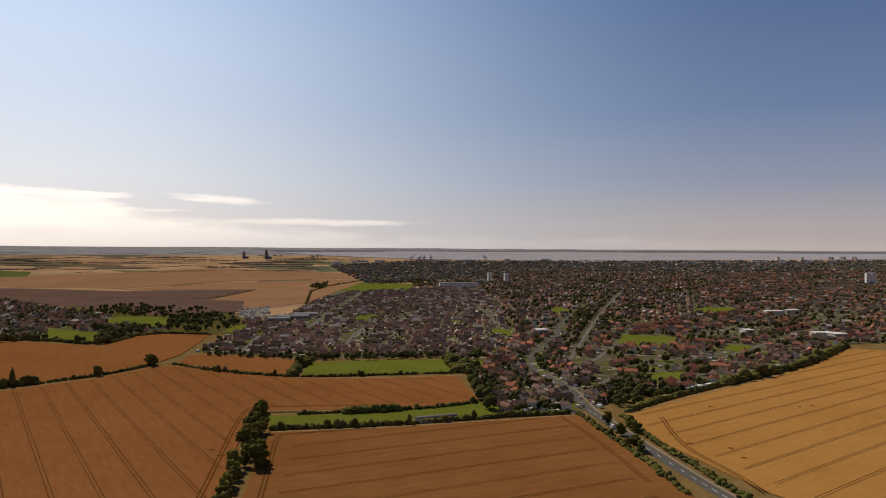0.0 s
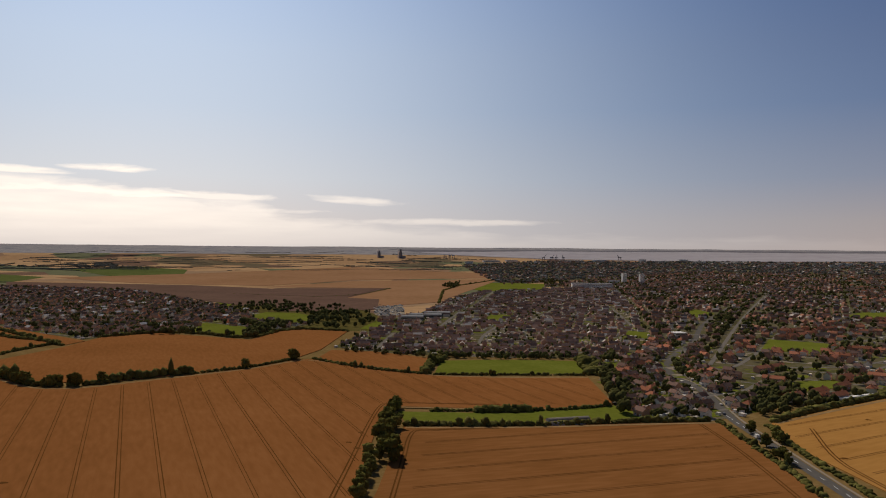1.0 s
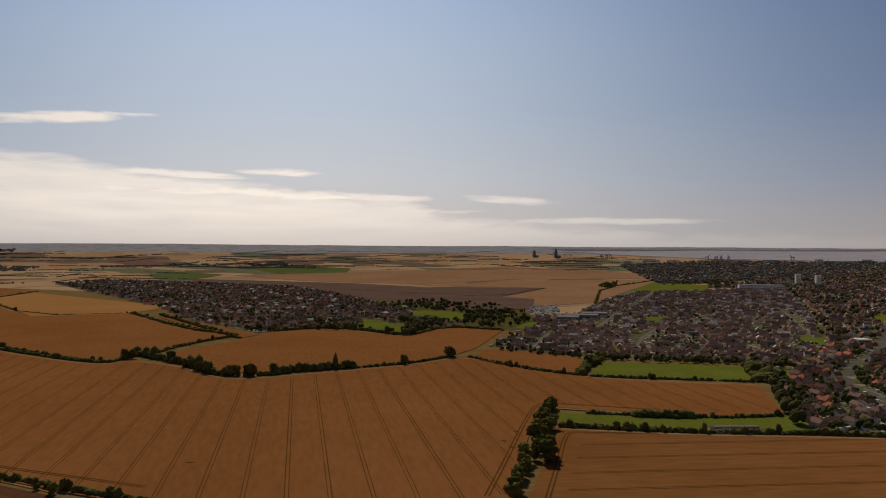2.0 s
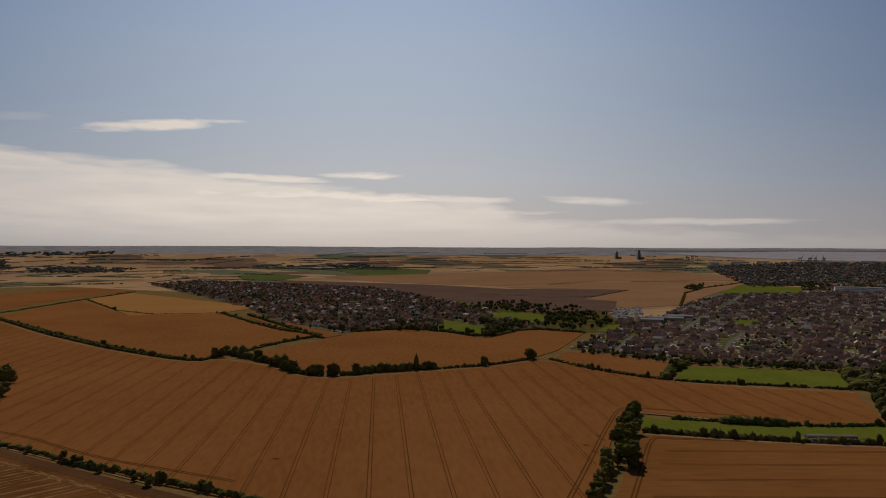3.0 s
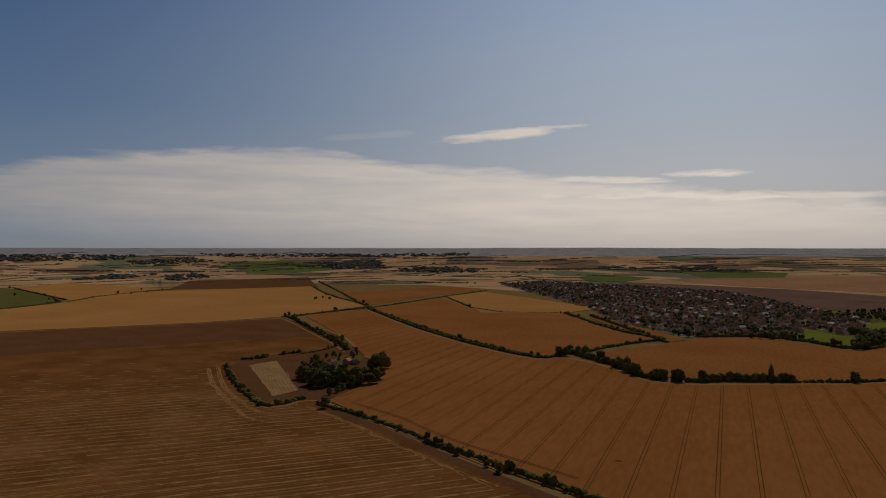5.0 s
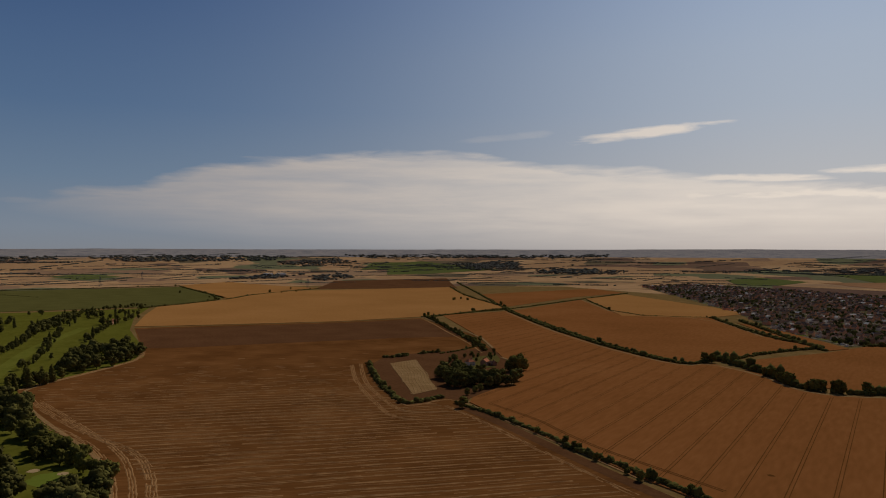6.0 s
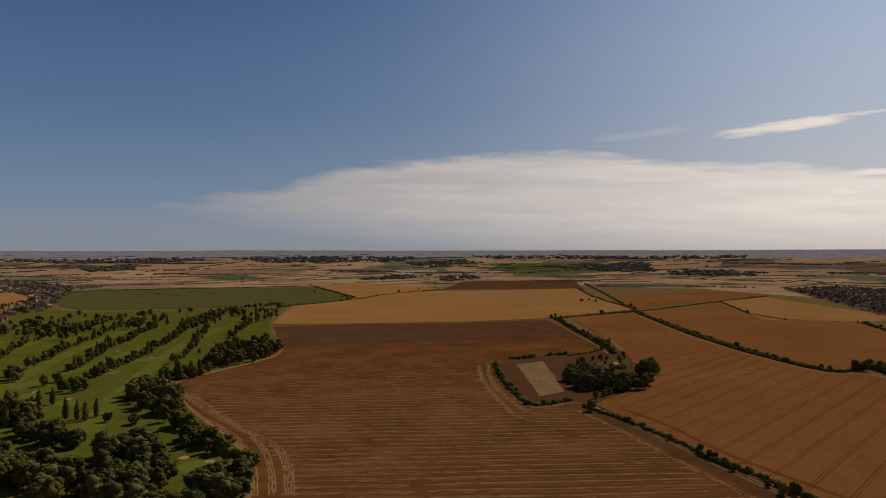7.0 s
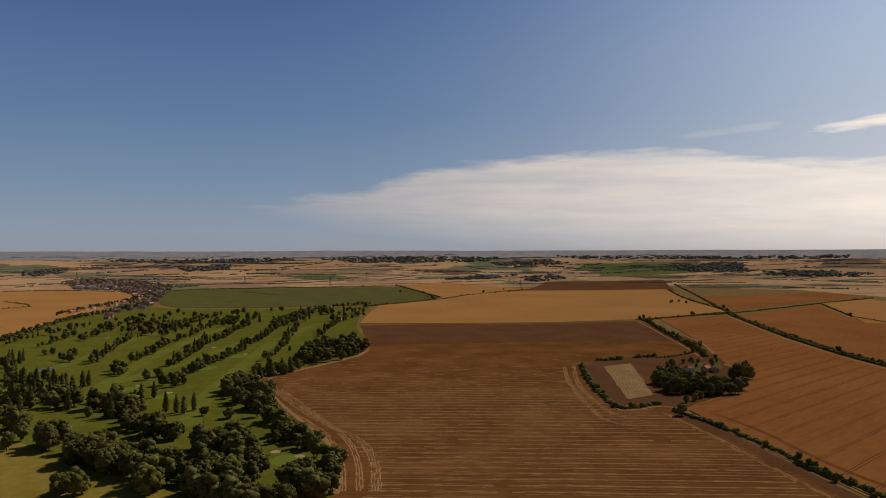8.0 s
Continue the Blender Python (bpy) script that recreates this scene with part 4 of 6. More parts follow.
for p in [(-385, 284), (-374, 282), (-370, 283), (-307, 274), (-319, 276), (-279, 282), (-278, 280), (-348, 278), (-418, 286)]:
    tree(*p, tree_rng.uniform(5, 8), "round", HEDGE_TREES)
for p in [(-1602, 856), (-1629, 891), (-1586, 885), (-1422, 877), (-788, 634), (-1203, 994), (-1297, 735), (-1250, 616), (-2190, 324), (-2128, 555), (-2277, 658)]:
    tree(*p, tree_rng.uniform(8, 11), "round", HEDGE_TREES)
for p in [(-1619, 869), (-1744, 963), (-1296, 738), (-1428, 882), (-1359, 846), (-2079, 575), (-2124, 629), (-2232, 704), (-1956, 359), (-1884, 359)]:
    tree(*p, tree_rng.uniform(7, 10), "round", HEDGE_TREES)

# pale dry grass strip on the wheat side of the hedges
MARGINS = [
    [(-1255, 785), (-948, 667), (-757, 609), (-637, 585), (-586, 585), (-590, 618), (-511, 607), (-447, 569), (-411, 572), (-390, 597), (-346, 656), (-309, 706), (-288, 764), (-276, 774), (-199, 741), (-143, 715), (-128, 703), (-59, 708), (12, 724)],
    [(-141, 559), (-33, 568), (28, 600)], [(-110, 497), (-31, 513), (37, 536), (97, 554)], [(138, 561), (205, 628), (334, 747), (499, 945)],
    [(-1478, 1136), (-1088, 926), (-978, 1031), (-736, 877)], [(-1228, 592), (-1098, 563), (-930, 537), (-800, 482)], [(-576, 365), (-600, 389), (-671, 441), (-727, 449)],
]
for line in MARGINS:
    ribbon("grass_margin", line, 3.6, STRAW_PALE, 0.72, "pale dry grass strip between hedge and wheat", "grass margin", 1)

# ---------------------------------------------------------------- farm
FARM = "trees around the farmhouse"
grove([(-646, 328), (-678, 355), (-662, 361), (-625, 356), (-596, 352), (-602, 369), (-627, 406), (-577, 374), (-568, 352), (-570, 321), (-591, 313)], 62, 12.5, ["broad"], "dense olive broadleaved trees around the farmhouse")
tree_patch([(-659, 414), (-666, 438), (-641, 425), (-630, 397)], 9, 15, ["broad"], FARM)
tree_patch([(-724, 381), (-738, 401), (-701, 388), (-682, 366)], 6, 9, ["broad", "round"], FARM)
tree_patch([(-828, 468), (-896, 514), (-820, 490), (-759, 461), (-772, 451)], 8, 8, ["round", "broad"], FARM)
field("lawn", [(-711, 394), (-744, 422), (-751, 457), (-713, 439), (-669, 405), (-676, 384)], VERGE, 0.42, "rough green lawn around the farmhouse", "lawn")
for p in [(-552, 308), (-558, 319), (-565, 328)]:
    tree(*p, 8.5, "round", FARM)
tree(*[(-509, 280)][0], 10, "broad", FARM)
tree_patch([(-760, 405), (-760, 460), (-712, 452), (-700, 420), (-715, 398)], 9, 6.5, ["round", "broad"], FARM)
tree_patch([(-676, 372), (-700, 380), (-668, 398), (-640, 385)], 6, 6, ["round"], FARM)
tree_row([(-1230, 599), (-1141, 576), (-1018, 537), (-930, 512), (-860, 490), (-796, 467)], 17, 8.0, ["round", "broad"], "avenue trees along the farm lane")
for p in [(-730, 293), (-675, 274), (-624, 261), (-598, 258), (-548, 246), (-779, 340), (-784, 355), (-793, 385), (-794, 397), (-796, 405)]:
    tree(*p, tree_rng.uniform(4.5, 7), "round", FARM)

# ---------------------------------------------------------------- golf course
GOLF_TREES = "trees along the golf fairways"
MIXED = ["round", "broad", "broad", "round", "column"]
for row in ([(-778, -94), (-820, -87), (-849, -75), (-947, -56), (-1011, -47)], [(-842, -117), (-918, -109), (-1035, -101), (-1095, -82), (-1184, -78), (-1285, -57)]):
    tree_row(row, 13, 11.5, MIXED, GOLF_TREES, 3.0, 0.4)
for row in ([(-1034, -40), (-1112, -27), (-1229, -14), (-1381, 17), (-1486, 40)], [(-1059, -37), (-1172, -22), (-1331, 1), (-1462, 29)], [(-881, -203), (-946, -208), (-1020, -207), (-1121, -210)], [(-883, -164), (-937, -156), (-1016, -152), (-1115, -139)]):
    grove_row(row, 12.5, 11.5, MIXED, "row of mixed trees between two fairways", 3.5, 0.4, True)
for row in ([(-1121, -133), (-1244, -122), (-1375, -99)], [(-1082, -353), (-1146, -351), (-1202, -336), (-1247, -322), (-1356, -313)], [(-1104, -269), (-1189, -266), (-1308, -262)], [(-957, -5), (-1050, 1), (-1148, 10), (-1247, 21)], [(-1134, -204), (-1224, -192), (-1310, -171)], [(-1048, -305), (-1109, -297), (-1164, -292)],
            [(-864, -21), (-907, -11), (-934, 1)], [(-1244, -163), (-1366, -152), (-1497, -118)], [(-1080, 44), (-1193, 61), (-1309, 88)]):
    grove_row(row, 14.5, 11, MIXED, "line of mixed trees between two fairways", 4.5, 0.42, True)
grove([(-902, -297), (-802, -233), (-725, -184), (-662, -152), (-616, -179), (-610, -201)], 46, 13, ["broad", "column", "column", "broad"], "dark wood with tall cypresses on the golf course")
for p in [(-914, -241), (-903, -231), (-941, -237), (-805, -165), (-790, -157), (-803, -156), (-827, -168), (-724, -108), (-741, -103), (-716, -96), (-740, -96), (-727, -91), (-758, -128), (-776, -120)]:
    tree(*p, tree_rng.uniform(11, 14), "broad", GOLF_TREES)
for p in [(-730, -176), (-738, -173), (-665, -106), (-605, -88), (-600, -80), (-595, -74), (-606, -68), (-628, -162), (-719, -213), (-706, -202), (-699, -194), (-707, -191), (-715, -189), (-726, -189), (-921, -283), (-899, -280), (-594, -127), (-589, -123), (-901, -291), (-924, -295), (-951, -52), (-966, -49), (-1035, -100)]:
    tree(*p, tree_rng.uniform(12, 16), "column", GOLF_TREES)
for p in [(-585, -58), (-569, -41), (-572, -40), (-600, -141), (-492, -6), (-967, -275), (-976, -268)]:
    tree(*p, tree_rng.uniform(9, 12), "round", GOLF_TREES)
tree_patch([(-655, -166), (-670, -140), (-619, -106), (-584, -102), (-567, -112), (-624, -139), (-627, -159)], 26, 14.5, ["broad", "cone", "broad"], GOLF_TREES)
grove([(-555, -110), (-572, -105), (-540, -83), (-526, -65), (-503, -60), (-512, -82)], 22, 13, ["broad"], "dense dark broadleaved clump between fairways")
grove([(-697, -59), (-718, -46), (-696, -25), (-653, -11), (-612, -6), (-568, -20), (-600, -31), (-643, -47)], 44, 13.5, ["broad"], "dense dark clump of broadleaved trees on a fairway")
tree_patch([(-766, -34), (-811, -24), (-801, 18), (-758, 2), (-720, -26)], 16, 12, ["broad", "round", "cone"], GOLF_TREES)
grove([(-845, 4), (-920, 20), (-984, 47), (-960, 74), (-904, 87), (-845, 58), (-796, 7)], 52, 14, ["broad"], "dense dark copse on the golf course edge", 0.25)
grove([(-1040, 72), (-1081, 103), (-932, 98), (-887, 76)], 20, 12, ["broad", "round"], "rounded trees at the corner of the golf course")
tree_patch([(-562, -18), (-559, -5), (-506, 10), (-464, 27), (-427, 29), (-400, 24), (-454, 16), (-499, -7)], 32, 11.5, ["broad", "round"], "trees along the stubble edge")
grove([(-487, -53), (-504, -30), (-480, -16), (-421, -14), (-427, -44)], 24, 15, ["broad"], "tall dark broadleaved wood by a bunker")
grove([(-621, -204), (-541, -157), (-499, -121), (-478, -89), (-433, -51), (-409, -17), (-397, 5), (-382, 20), (-347, 5), (-354, -22), (-401, -62), (-458, -113), (-519, -161), (-554, -182)], 78, 15, ["broad"], "dark broadleaved wood beside the golf course")
grove([(-773, -284), (-704, -218), (-595, -169), (-600, -197), (-626, -230)], 22, 16, ["broad", "column"], "dark wood with tall cypress edges")
grove([(-419, 5), (-410, 26), (-367, 21), (-371, 3)], 12, 14, ["broad"], "broadleaved wood corner by the stubble")
for p in [(-404, -102), (-407, -109), (-408, -99), (-416, -107), (-506, -165)]:
    tree(*p, 14, "broad", "meadow trees")
tree(*[(-399, -68)][0], 20, "round", "meadow trees")
grove_row([(-1560, -425), (-1640, -424), (-1720, -412), (-1800, -398), (-1900, -384), (-2010, -372), (-2130, -380)], 8, 8, ["broad", "round"], "garden trees behind the roadside cottages", 5.0, 0.4, True)
FAR_END = "scattered trees at the far end of the golf course"
for poly, n in (([(-1259, -244), (-1388, -259), (-1380, -222), (-1144, -183), (-1150, -215)], 16), ([(-1191, -191), (-1388, -154), (-1266, -141), (-1142, -172)], 22), ([(-1327, -118), (-1457, -47), (-1341, -39), (-1217, -80)], 20), ([(-1336, -21), (-1563, 63), (-1497, 101), (-1322, 36), (-1236, -7)], 24),
                ([(-1455, 59), (-1628, 175), (-1409, 143), (-1291, 78)], 22), ([(-1581, -259), (-1581, 171), (-1301, 123), (-1256, -16), (-1185, -155)], 30)):
    grove(poly, n, 12, ["broad", "round", "column", "broad"], FAR_END, 0.35, True)
grove([(-1399, -323), (-1500, -246), (-1336, -157), (-1195, -211), (-1221, -265)], 46, 10, ["broad", "round"], "trees around the golf club buildings", 0.3, True)
grove_row([(-1305, -17), (-1440, 19), (-1593, 64), (-1661, 111), (-1730, 186)], 10, 10, ["broad", "round"], "tree belt at the end of the golf course", 4.0, 0.35, True)
grove_row([(-1123, -370), (-1195, -378), (-1292, -376), (-1452, -374), (-1626, -342), (-1814, -310)], 9, 8.5, ["broad", "round"], "trees beside the village road", 3.0, 0.3, True)


def disc(name, x, y, rx, ry, mat, lift, label, category, seed):
    rng = random.Random(seed)
    k = 18
    ring = [(x + rx * math.cos(6.283 * i / k) * rng.uniform(0.8, 1.15), y + ry * math.sin(6.283 * i / k) * rng.uniform(0.8, 1.15)) for i in range(k)]
    return field(name, ring, mat, lift, label, category)


FAIRWAY_CUT = material("mown_fairway", [(0.118, 0.120, 0.017), (0.15, 0.151, 0.023), (0.178, 0.177, 0.029)], 0.15, 8, big=0.03)
GREEN = material("putting_green", [(0.135, 0.165, 0.022), (0.16, 0.19, 0.028)], 0.2, 6)
for i, (x, y) in enumerate([(-470, -6), (-457, 8), (-686, -97), (-924, -46), (-728, -129), (-892, -116), (-997, -88), (-843, -82), (-1081, -109), (-968, -220), (-1141, -244)]):
    disc("bunker", x, y, 3.6, 3.2, SAND, 0.16, "pale sand bunker in the golf turf", "bunker", i)
for i, (x, y) in enumerate([(-448, 1), (-668, -99), (-906, -53), (-711, -130), (-823, -80)]):
    disc("putting_green", x, y, 13, 11, GREEN, 0.13, "smooth lighter putting green", "green", 40 + i)
disc("pond", *[(-851, -239)][0], 16, 7, POND, 0.14, "small grey golf course pond", "pond", 77)
for path in ([(-551, -66), (-629, -68), (-732, -56), (-876, -39), (-1060, -13), (-1288, 52)], [(-645, -161), (-857, -157), (-1119, -124), (-1348, -71)], [(-832, -242), (-910, -222), (-1100, -209), (-1247, -179)], [(-722, -166), (-813, -127), (-909, -89), (-1172, -22)]):
    ribbon("fairway", path, 16, FAIRWAY_CUT, 0.118, "lighter mown fairway strip", "fairway")

# ---------------------------------------------------------------- roads
ROAD_MAIN = [(147, 333), (139, 369), (132, 407), (123, 474), (116, 528), (109, 579), (110, 653), (103, 718), (91, 750), (92, 813), (111, 916), (156, 1045), (182, 1197), (214, 1332), (319, 1690)]
ribbon("road", ROAD_MAIN, 7.4, ASPHALT, 0.16, "grey asphalt main road into the village", "road", 3)
ribbon("pavement", [(x + 5.6, y - 2) for x, y in ROAD_MAIN[:9]], 1.8, CONCRETE, 0.2, "pale cycle path beside the main road", "pavement", 3)
for i, (a, b) in enumerate(zip(strip_points(smooth_line(ROAD_MAIN[:6], 3), 9)[::2], strip_points(smooth_line(ROAD_MAIN[:6], 3), 9)[1::2])):
    v, f = [], []
    d = Vector((b[0] - a[0], b[1] - a[1])).normalized() * 5
    ribbon_geometry([a, (a[0] + d.x, a[1] + d.y)], 0.34, 0.27, v, f)
    tagged(new("lane_mark", mesh_of("lane_mark", v, f, PAINT)), "white painted centre line dash", "road marking", "centre line dashes", "structure")
STREETS = [
    [(133, 835), (143, 795), (168, 837), (227, 988), (301, 1206)], [(178, 779), (215, 840), (272, 843), (365, 938)], [(-203, 1463), (-214, 1822), (-225, 2188)], [(-231, 890), (-248, 1027)],
    [(-118, 956), (-125, 1054), (-114, 1220)], [(74, 1589), (87, 1245)], [(105, 666), (134, 668), (179, 761)], [(78, 1041), (131, 1114), (173, 1131)], [(-73, 1270), (-34, 1578)],
    [(139, 835), (285, 1405), (492, 2136)], [(303, 843), (469, 1058), (685, 1312)], [(-201, 1127), (-213, 1424)], [(-1527, -394), (-1774, -374), (-2000, -335), (-2612, -377), (-3016, -535)], [(343, 1058), (632, 1425), (992, 1734)],
]
for s in STREETS:
    ribbon("street", s, 5.0, STREET, 0.3, "pale grey residential street", "street")

# ---------------------------------------------------------------- houses
GLASS = bpy.data.materials.new("window_glass")
GLASS.use_nodes = True
_g = GLASS.node_tree.nodes["Principled BSDF"]
_g.inputs["Base Color"].default_value, _g.inputs["Roughness"].default_value, _g.inputs["Specular IOR Level"].default_value = (0.03, 0.035, 0.04, 1), 0.08, 0.6
FRAME_WHITE = material("white_window_frame", [(0.7, 0.7, 0.68), (0.8, 0.8, 0.78)], 2.0)
DOOR_PAINT = material("dark_door_paint", [(0.05, 0.04, 0.035), (0.12, 0.05, 0.04)], 2.0, random_by="object", spread=0.4)


def box_geometry(x0, x1, y0, y1, z0, z1, verts, faces):
    b = len(verts)
    verts += [(x, y, z) for z in (z0, z1) for x, y in ((x0, y0), (x1, y0), (x1, y1), (x0, y1))]
    faces += [(b, b + 3, b + 2, b + 1), (b + 4, b + 5, b + 6, b + 7)] + [(b + k, b + (k + 1) % 4, b + 4 + (k + 1) % 4, b + 4 + k) for k in range(4)]


def window_mesh(w, h):
    """Frame with a mullion, and the pane that sits in it."""
    verts, faces = [], []
    for x0, x1, z0, z1 in ((-w / 2, w / 2, 0, 0.1), (-w / 2, w / 2, h - 0.1, h), (-w / 2, -w / 2 + 0.1, 0.1, h - 0.1), (w / 2 - 0.1, w / 2, 0.1, h - 0.1), (-0.05, 0.05, 0.1, h - 0.1)):
        box_geometry(x0, x1, -0.06, 0.02, z0, z1, verts, faces)
    pv, pf = [], []
    box_geometry(-w / 2 + 0.1, w / 2 - 0.1, -0.02, 0.0, 0.1, h - 0.1, pv, pf)
    return mesh_of("window", verts, faces, FRAME_WHITE), mesh_of("pane", pv, pf, GLASS)


WINDOW_BIG, WINDOW_SMALL = window_mesh(1.9, 1.3), window_mesh(1.2, 1.15)
_dv, _df = [], []
box_geometry(-0.5, 0.5, -0.07, 0.02, 0.0, 2.05, _dv, _df)
DOOR_MESH = mesh_of("door", _dv, _df, DOOR_PAINT)


def build_house(width, depth, eaves, ridge, hip, wall_mat, roof_mat, label):
    ob = tagged(new("house"), label, "house")
    hw, hd, o, th = width / 2, depth / 2, 0.45, 0.18
    v, f = [], []
    v += [(x, y, z) for z in (-0.3, eaves) for x, y in ((-hw, -hd), (hw, -hd), (hw, hd), (-hw, hd))]
    f += [(k, (k + 1) % 4, 4 + (k + 1) % 4, 4 + k) for k in range(4)]
    if not hip:
        v += [(-hw, 0, ridge - 0.1), (hw, 0, ridge - 0.1)]
        f += [(7, 4, 8), (5, 6, 9)]
    part("wall", mesh_of("wall", v, f, wall_mat), ob)
    slope = (ridge - eaves) / hd
    ze = eaves - slope * o
    in_x = hd * 0.8 if hip else 0.0
    top = [(-hw - o, -hd - o, ze), (hw + o, -hd - o, ze), (hw + o, hd + o, ze), (-hw - o, hd + o, ze), (-hw - o * (not hip) + in_x, 0, ridge), (hw + o * (not hip) - in_x, 0, ridge)]
    v = top + [(x, y, z - th) for x, y, z in top]
    f = [(0, 1, 5, 4), (2, 3, 4, 5), (7, 6, 10, 11), (9, 8, 11, 10), (0, 6, 7, 1), (2, 8, 9, 3)]
    f += [(3, 0, 4), (1, 2, 5), (0, 3, 9, 6), (2, 1, 7, 8)] if hip else [(0, 4, 10, 6), (4, 3, 9, 10), (1, 7, 11, 5), (5, 11, 8, 2)]
    part("roof", mesh_of("roof", v, f, roof_mat), ob, "pitched tiled roof")
    v, f = [], []
    cx = hw * 0.55
    box_geometry(cx - 0.5, cx + 0.5, -0.4, 0.4, ridge - 1.2, ridge + 1.1, v, f)
    box_geometry(cx - 0.58, cx + 0.58, -0.48, 0.48, ridge + 1.1, ridge + 1.25, v, f)
    part("chimney", mesh_of("chimney", v, f, BRICK_WALL), ob, "brick chimney stack")
    rows = [1.0] if eaves < 3.5 else [0.9, 3.4]
    for z in rows:
        for side, rot in ((-hd, 0.0), (hd, math.pi)):
            for x in (-hw * 0.55, hw * 0.55):
                meshes = WINDOW_BIG if z < 2 else WINDOW_SMALL
                w = part("window", meshes[0], ob)
                part("pane", meshes[1], w, "dark reflecting glass pane")
                w.matrix_basis = Matrix.Translation((x, side, z)) @ Matrix.Rotation(rot, 4, "Z")
    d = part("door", DOOR_MESH, ob, "dark painted front door")
    d.matrix_basis = Matrix.Translation((0, -hd, 0.05))
    return ob


HOUSE_KINDS = {
    "semi_red": lambda: build_house(9.6, 6.4, 4.7, 7.1, False, BRICK_WALL, ROOF_RED, "brick semi-detached house with a red tiled roof"),
    "semi_brown": lambda: build_house(9.8, 6.4, 4.7, 7.0, False, BRICK_WALL, ROOF_BROWN, "brick semi-detached house with a brown tiled roof"),
    "hip_red": lambda: build_house(8.6, 6.8, 4.7, 7.2, True, RENDER_WALL, ROOF_RED, "white rendered house with a hipped red roof"),
    "hip_brown": lambda: build_house(8.6, 6.8, 4.7, 7.1, True, BRICK_WALL, ROOF_BROWN, "brick house with a hipped brown roof"),
    "bungalow": lambda: build_house(9.0, 6.6, 2.6, 4.7, False, BRICK_WALL, ROOF_BROWN, "low brick bungalow with a brown roof"),
    "white": lambda: build_house(7.6, 6.0, 4.7, 6.9, False, RENDER_WALL, ROOF_BROWN, "white rendered cottage with a dark roof"),
    "terrace_red": lambda: build_house(19.0, 6.6, 4.7, 6.9, False, BRICK_WALL, ROOF_RED, "long brick terrace with a bright red roof"),
}


def house(kind, x, y, turn, group="", lift=0.0):
    m = pose(x, y, ground_z(x, y) + lift, 0, 0, turn)
    return put(("house", kind), HOUSE_KINDS[kind], m, group)


town_rng = random.Random(23)
GARDENS = material("gardens", [(0.06, 0.062, 0.02), (0.10, 0.09, 0.034), (0.155, 0.12, 0.068), (0.07, 0.072, 0.026)], 0.14, 8, big=0.02)
ESTATE = [(-326, 1222), (-279, 1355), (-289, 1773), (-242, 2277), (-65, 2302), (125, 2581), (121, 1593), (97, 1042), (58, 858), (3, 855), (-80, 841), (-164, 842), (-227, 852), (-284, 882), (-296, 1061)]
RED_TOWN = [(-242, 2277), (151, 3112), (560, 3474), (1043, 3285), (488, 1472), (261, 1138), (167, 1046), (97, 1042), (121, 1593), (125, 2581)]
EAST_TOWN = [(167, 1046), (261, 1138), (488, 1472), (1043, 3285), (1521, 3311), (2062, 3290), (645, 1028), (512, 982), (348, 785), (242, 677), (188, 640), (148, 631), (135, 814)]
CORE = [(15, 830), (57, 849), (97, 1042), (167, 1046), (135, 814), (148, 631), (123, 585), (101, 568), (63, 558), (41, 557), (32, 624)]
VILLAGE = [(-1915, 1714), (-1951, 1970), (-1599, 1945), (-1165, 1874), (-745, 1484), (-560, 1306), (-400, 1145), (-412, 1063), (-420, 947), (-523, 996), (-590, 950), (-612, 880), (-804, 977), (-1038, 1165), (-1351, 1363)]
PARKS = [
    ([(221, 976), (258, 1093), (324, 1057), (281, 948)], "green rectangular playing field among houses"), ([(184, 723), (200, 746), (244, 765), (234, 725), (190, 693)], "green lawn among red-roofed houses"),
    ([(490, 1511), (547, 1616), (625, 1619), (533, 1423)], "green school field"), ([(68, 1111), (79, 1158), (106, 1135), (94, 1055)], "small green in the estate"),
    ([(206, 1555), (241, 1602), (258, 1503), (215, 1399)], "small green by the road"), ([(-154, 1264), (-147, 1370), (-108, 1373), (-118, 1266)], "grass strip in the estate"),
    ([(340, 928), (368, 983), (390, 966), (356, 897)], "small lawn among houses"), ([(-528, 998), (-570, 1114), (-468, 1066), (-427, 945)], "bright green school field behind the village"),
    ([(-556, 1234), (-553, 1320), (-490, 1316), (-425, 1244), (-427, 1124)], "bright green sports field behind trees"), ([(-737, 1477), (-761, 1576), (-696, 1492), (-678, 1417)], "small green at the village edge"),
    ([(-311, 1088), (-318, 1205), (-299, 1181), (-288, 1077)], "green verge beside the estate"), ([(-364, 2394), (-280, 2633), (-102, 2623), (-90, 2205), (-256, 2126)], "bright green field beyond the estate"),
    ([(16, 790), (32, 831), (56, 832), (39, 755)], "allotment green beside the houses"),
]
for poly, label in PARKS:
    field("playing_field", poly, PASTURE, 0.45, label, "lawn")
for poly in (ESTATE, RED_TOWN, EAST_TOWN, CORE, VILLAGE):
    field("gardens", poly, GARDENS, 0.15, "mixed back gardens and yards between houses", "gardens")
field("gardens", [(-420, 947), (-412, 1063), (-400, 1145), (-560, 1306), (-745, 1484), (-690, 1590), (-470, 1530), (-350, 1330), (-315, 1222), (-288, 1090), (-284, 1060), (-316, 1056), (-412, 1066)], VERGE, 0.22, "rough grass and scrub between village and estate", "scrub")
CLEAR = [p for p, _ in PARKS]
ROAD_XY = np.array([p for s in STREETS + [ROAD_MAIN] for p in strip_points(s, 6)])
road_pts = [p for s in STREETS + [ROAD_MAIN] for p in strip_points(s, 6)]


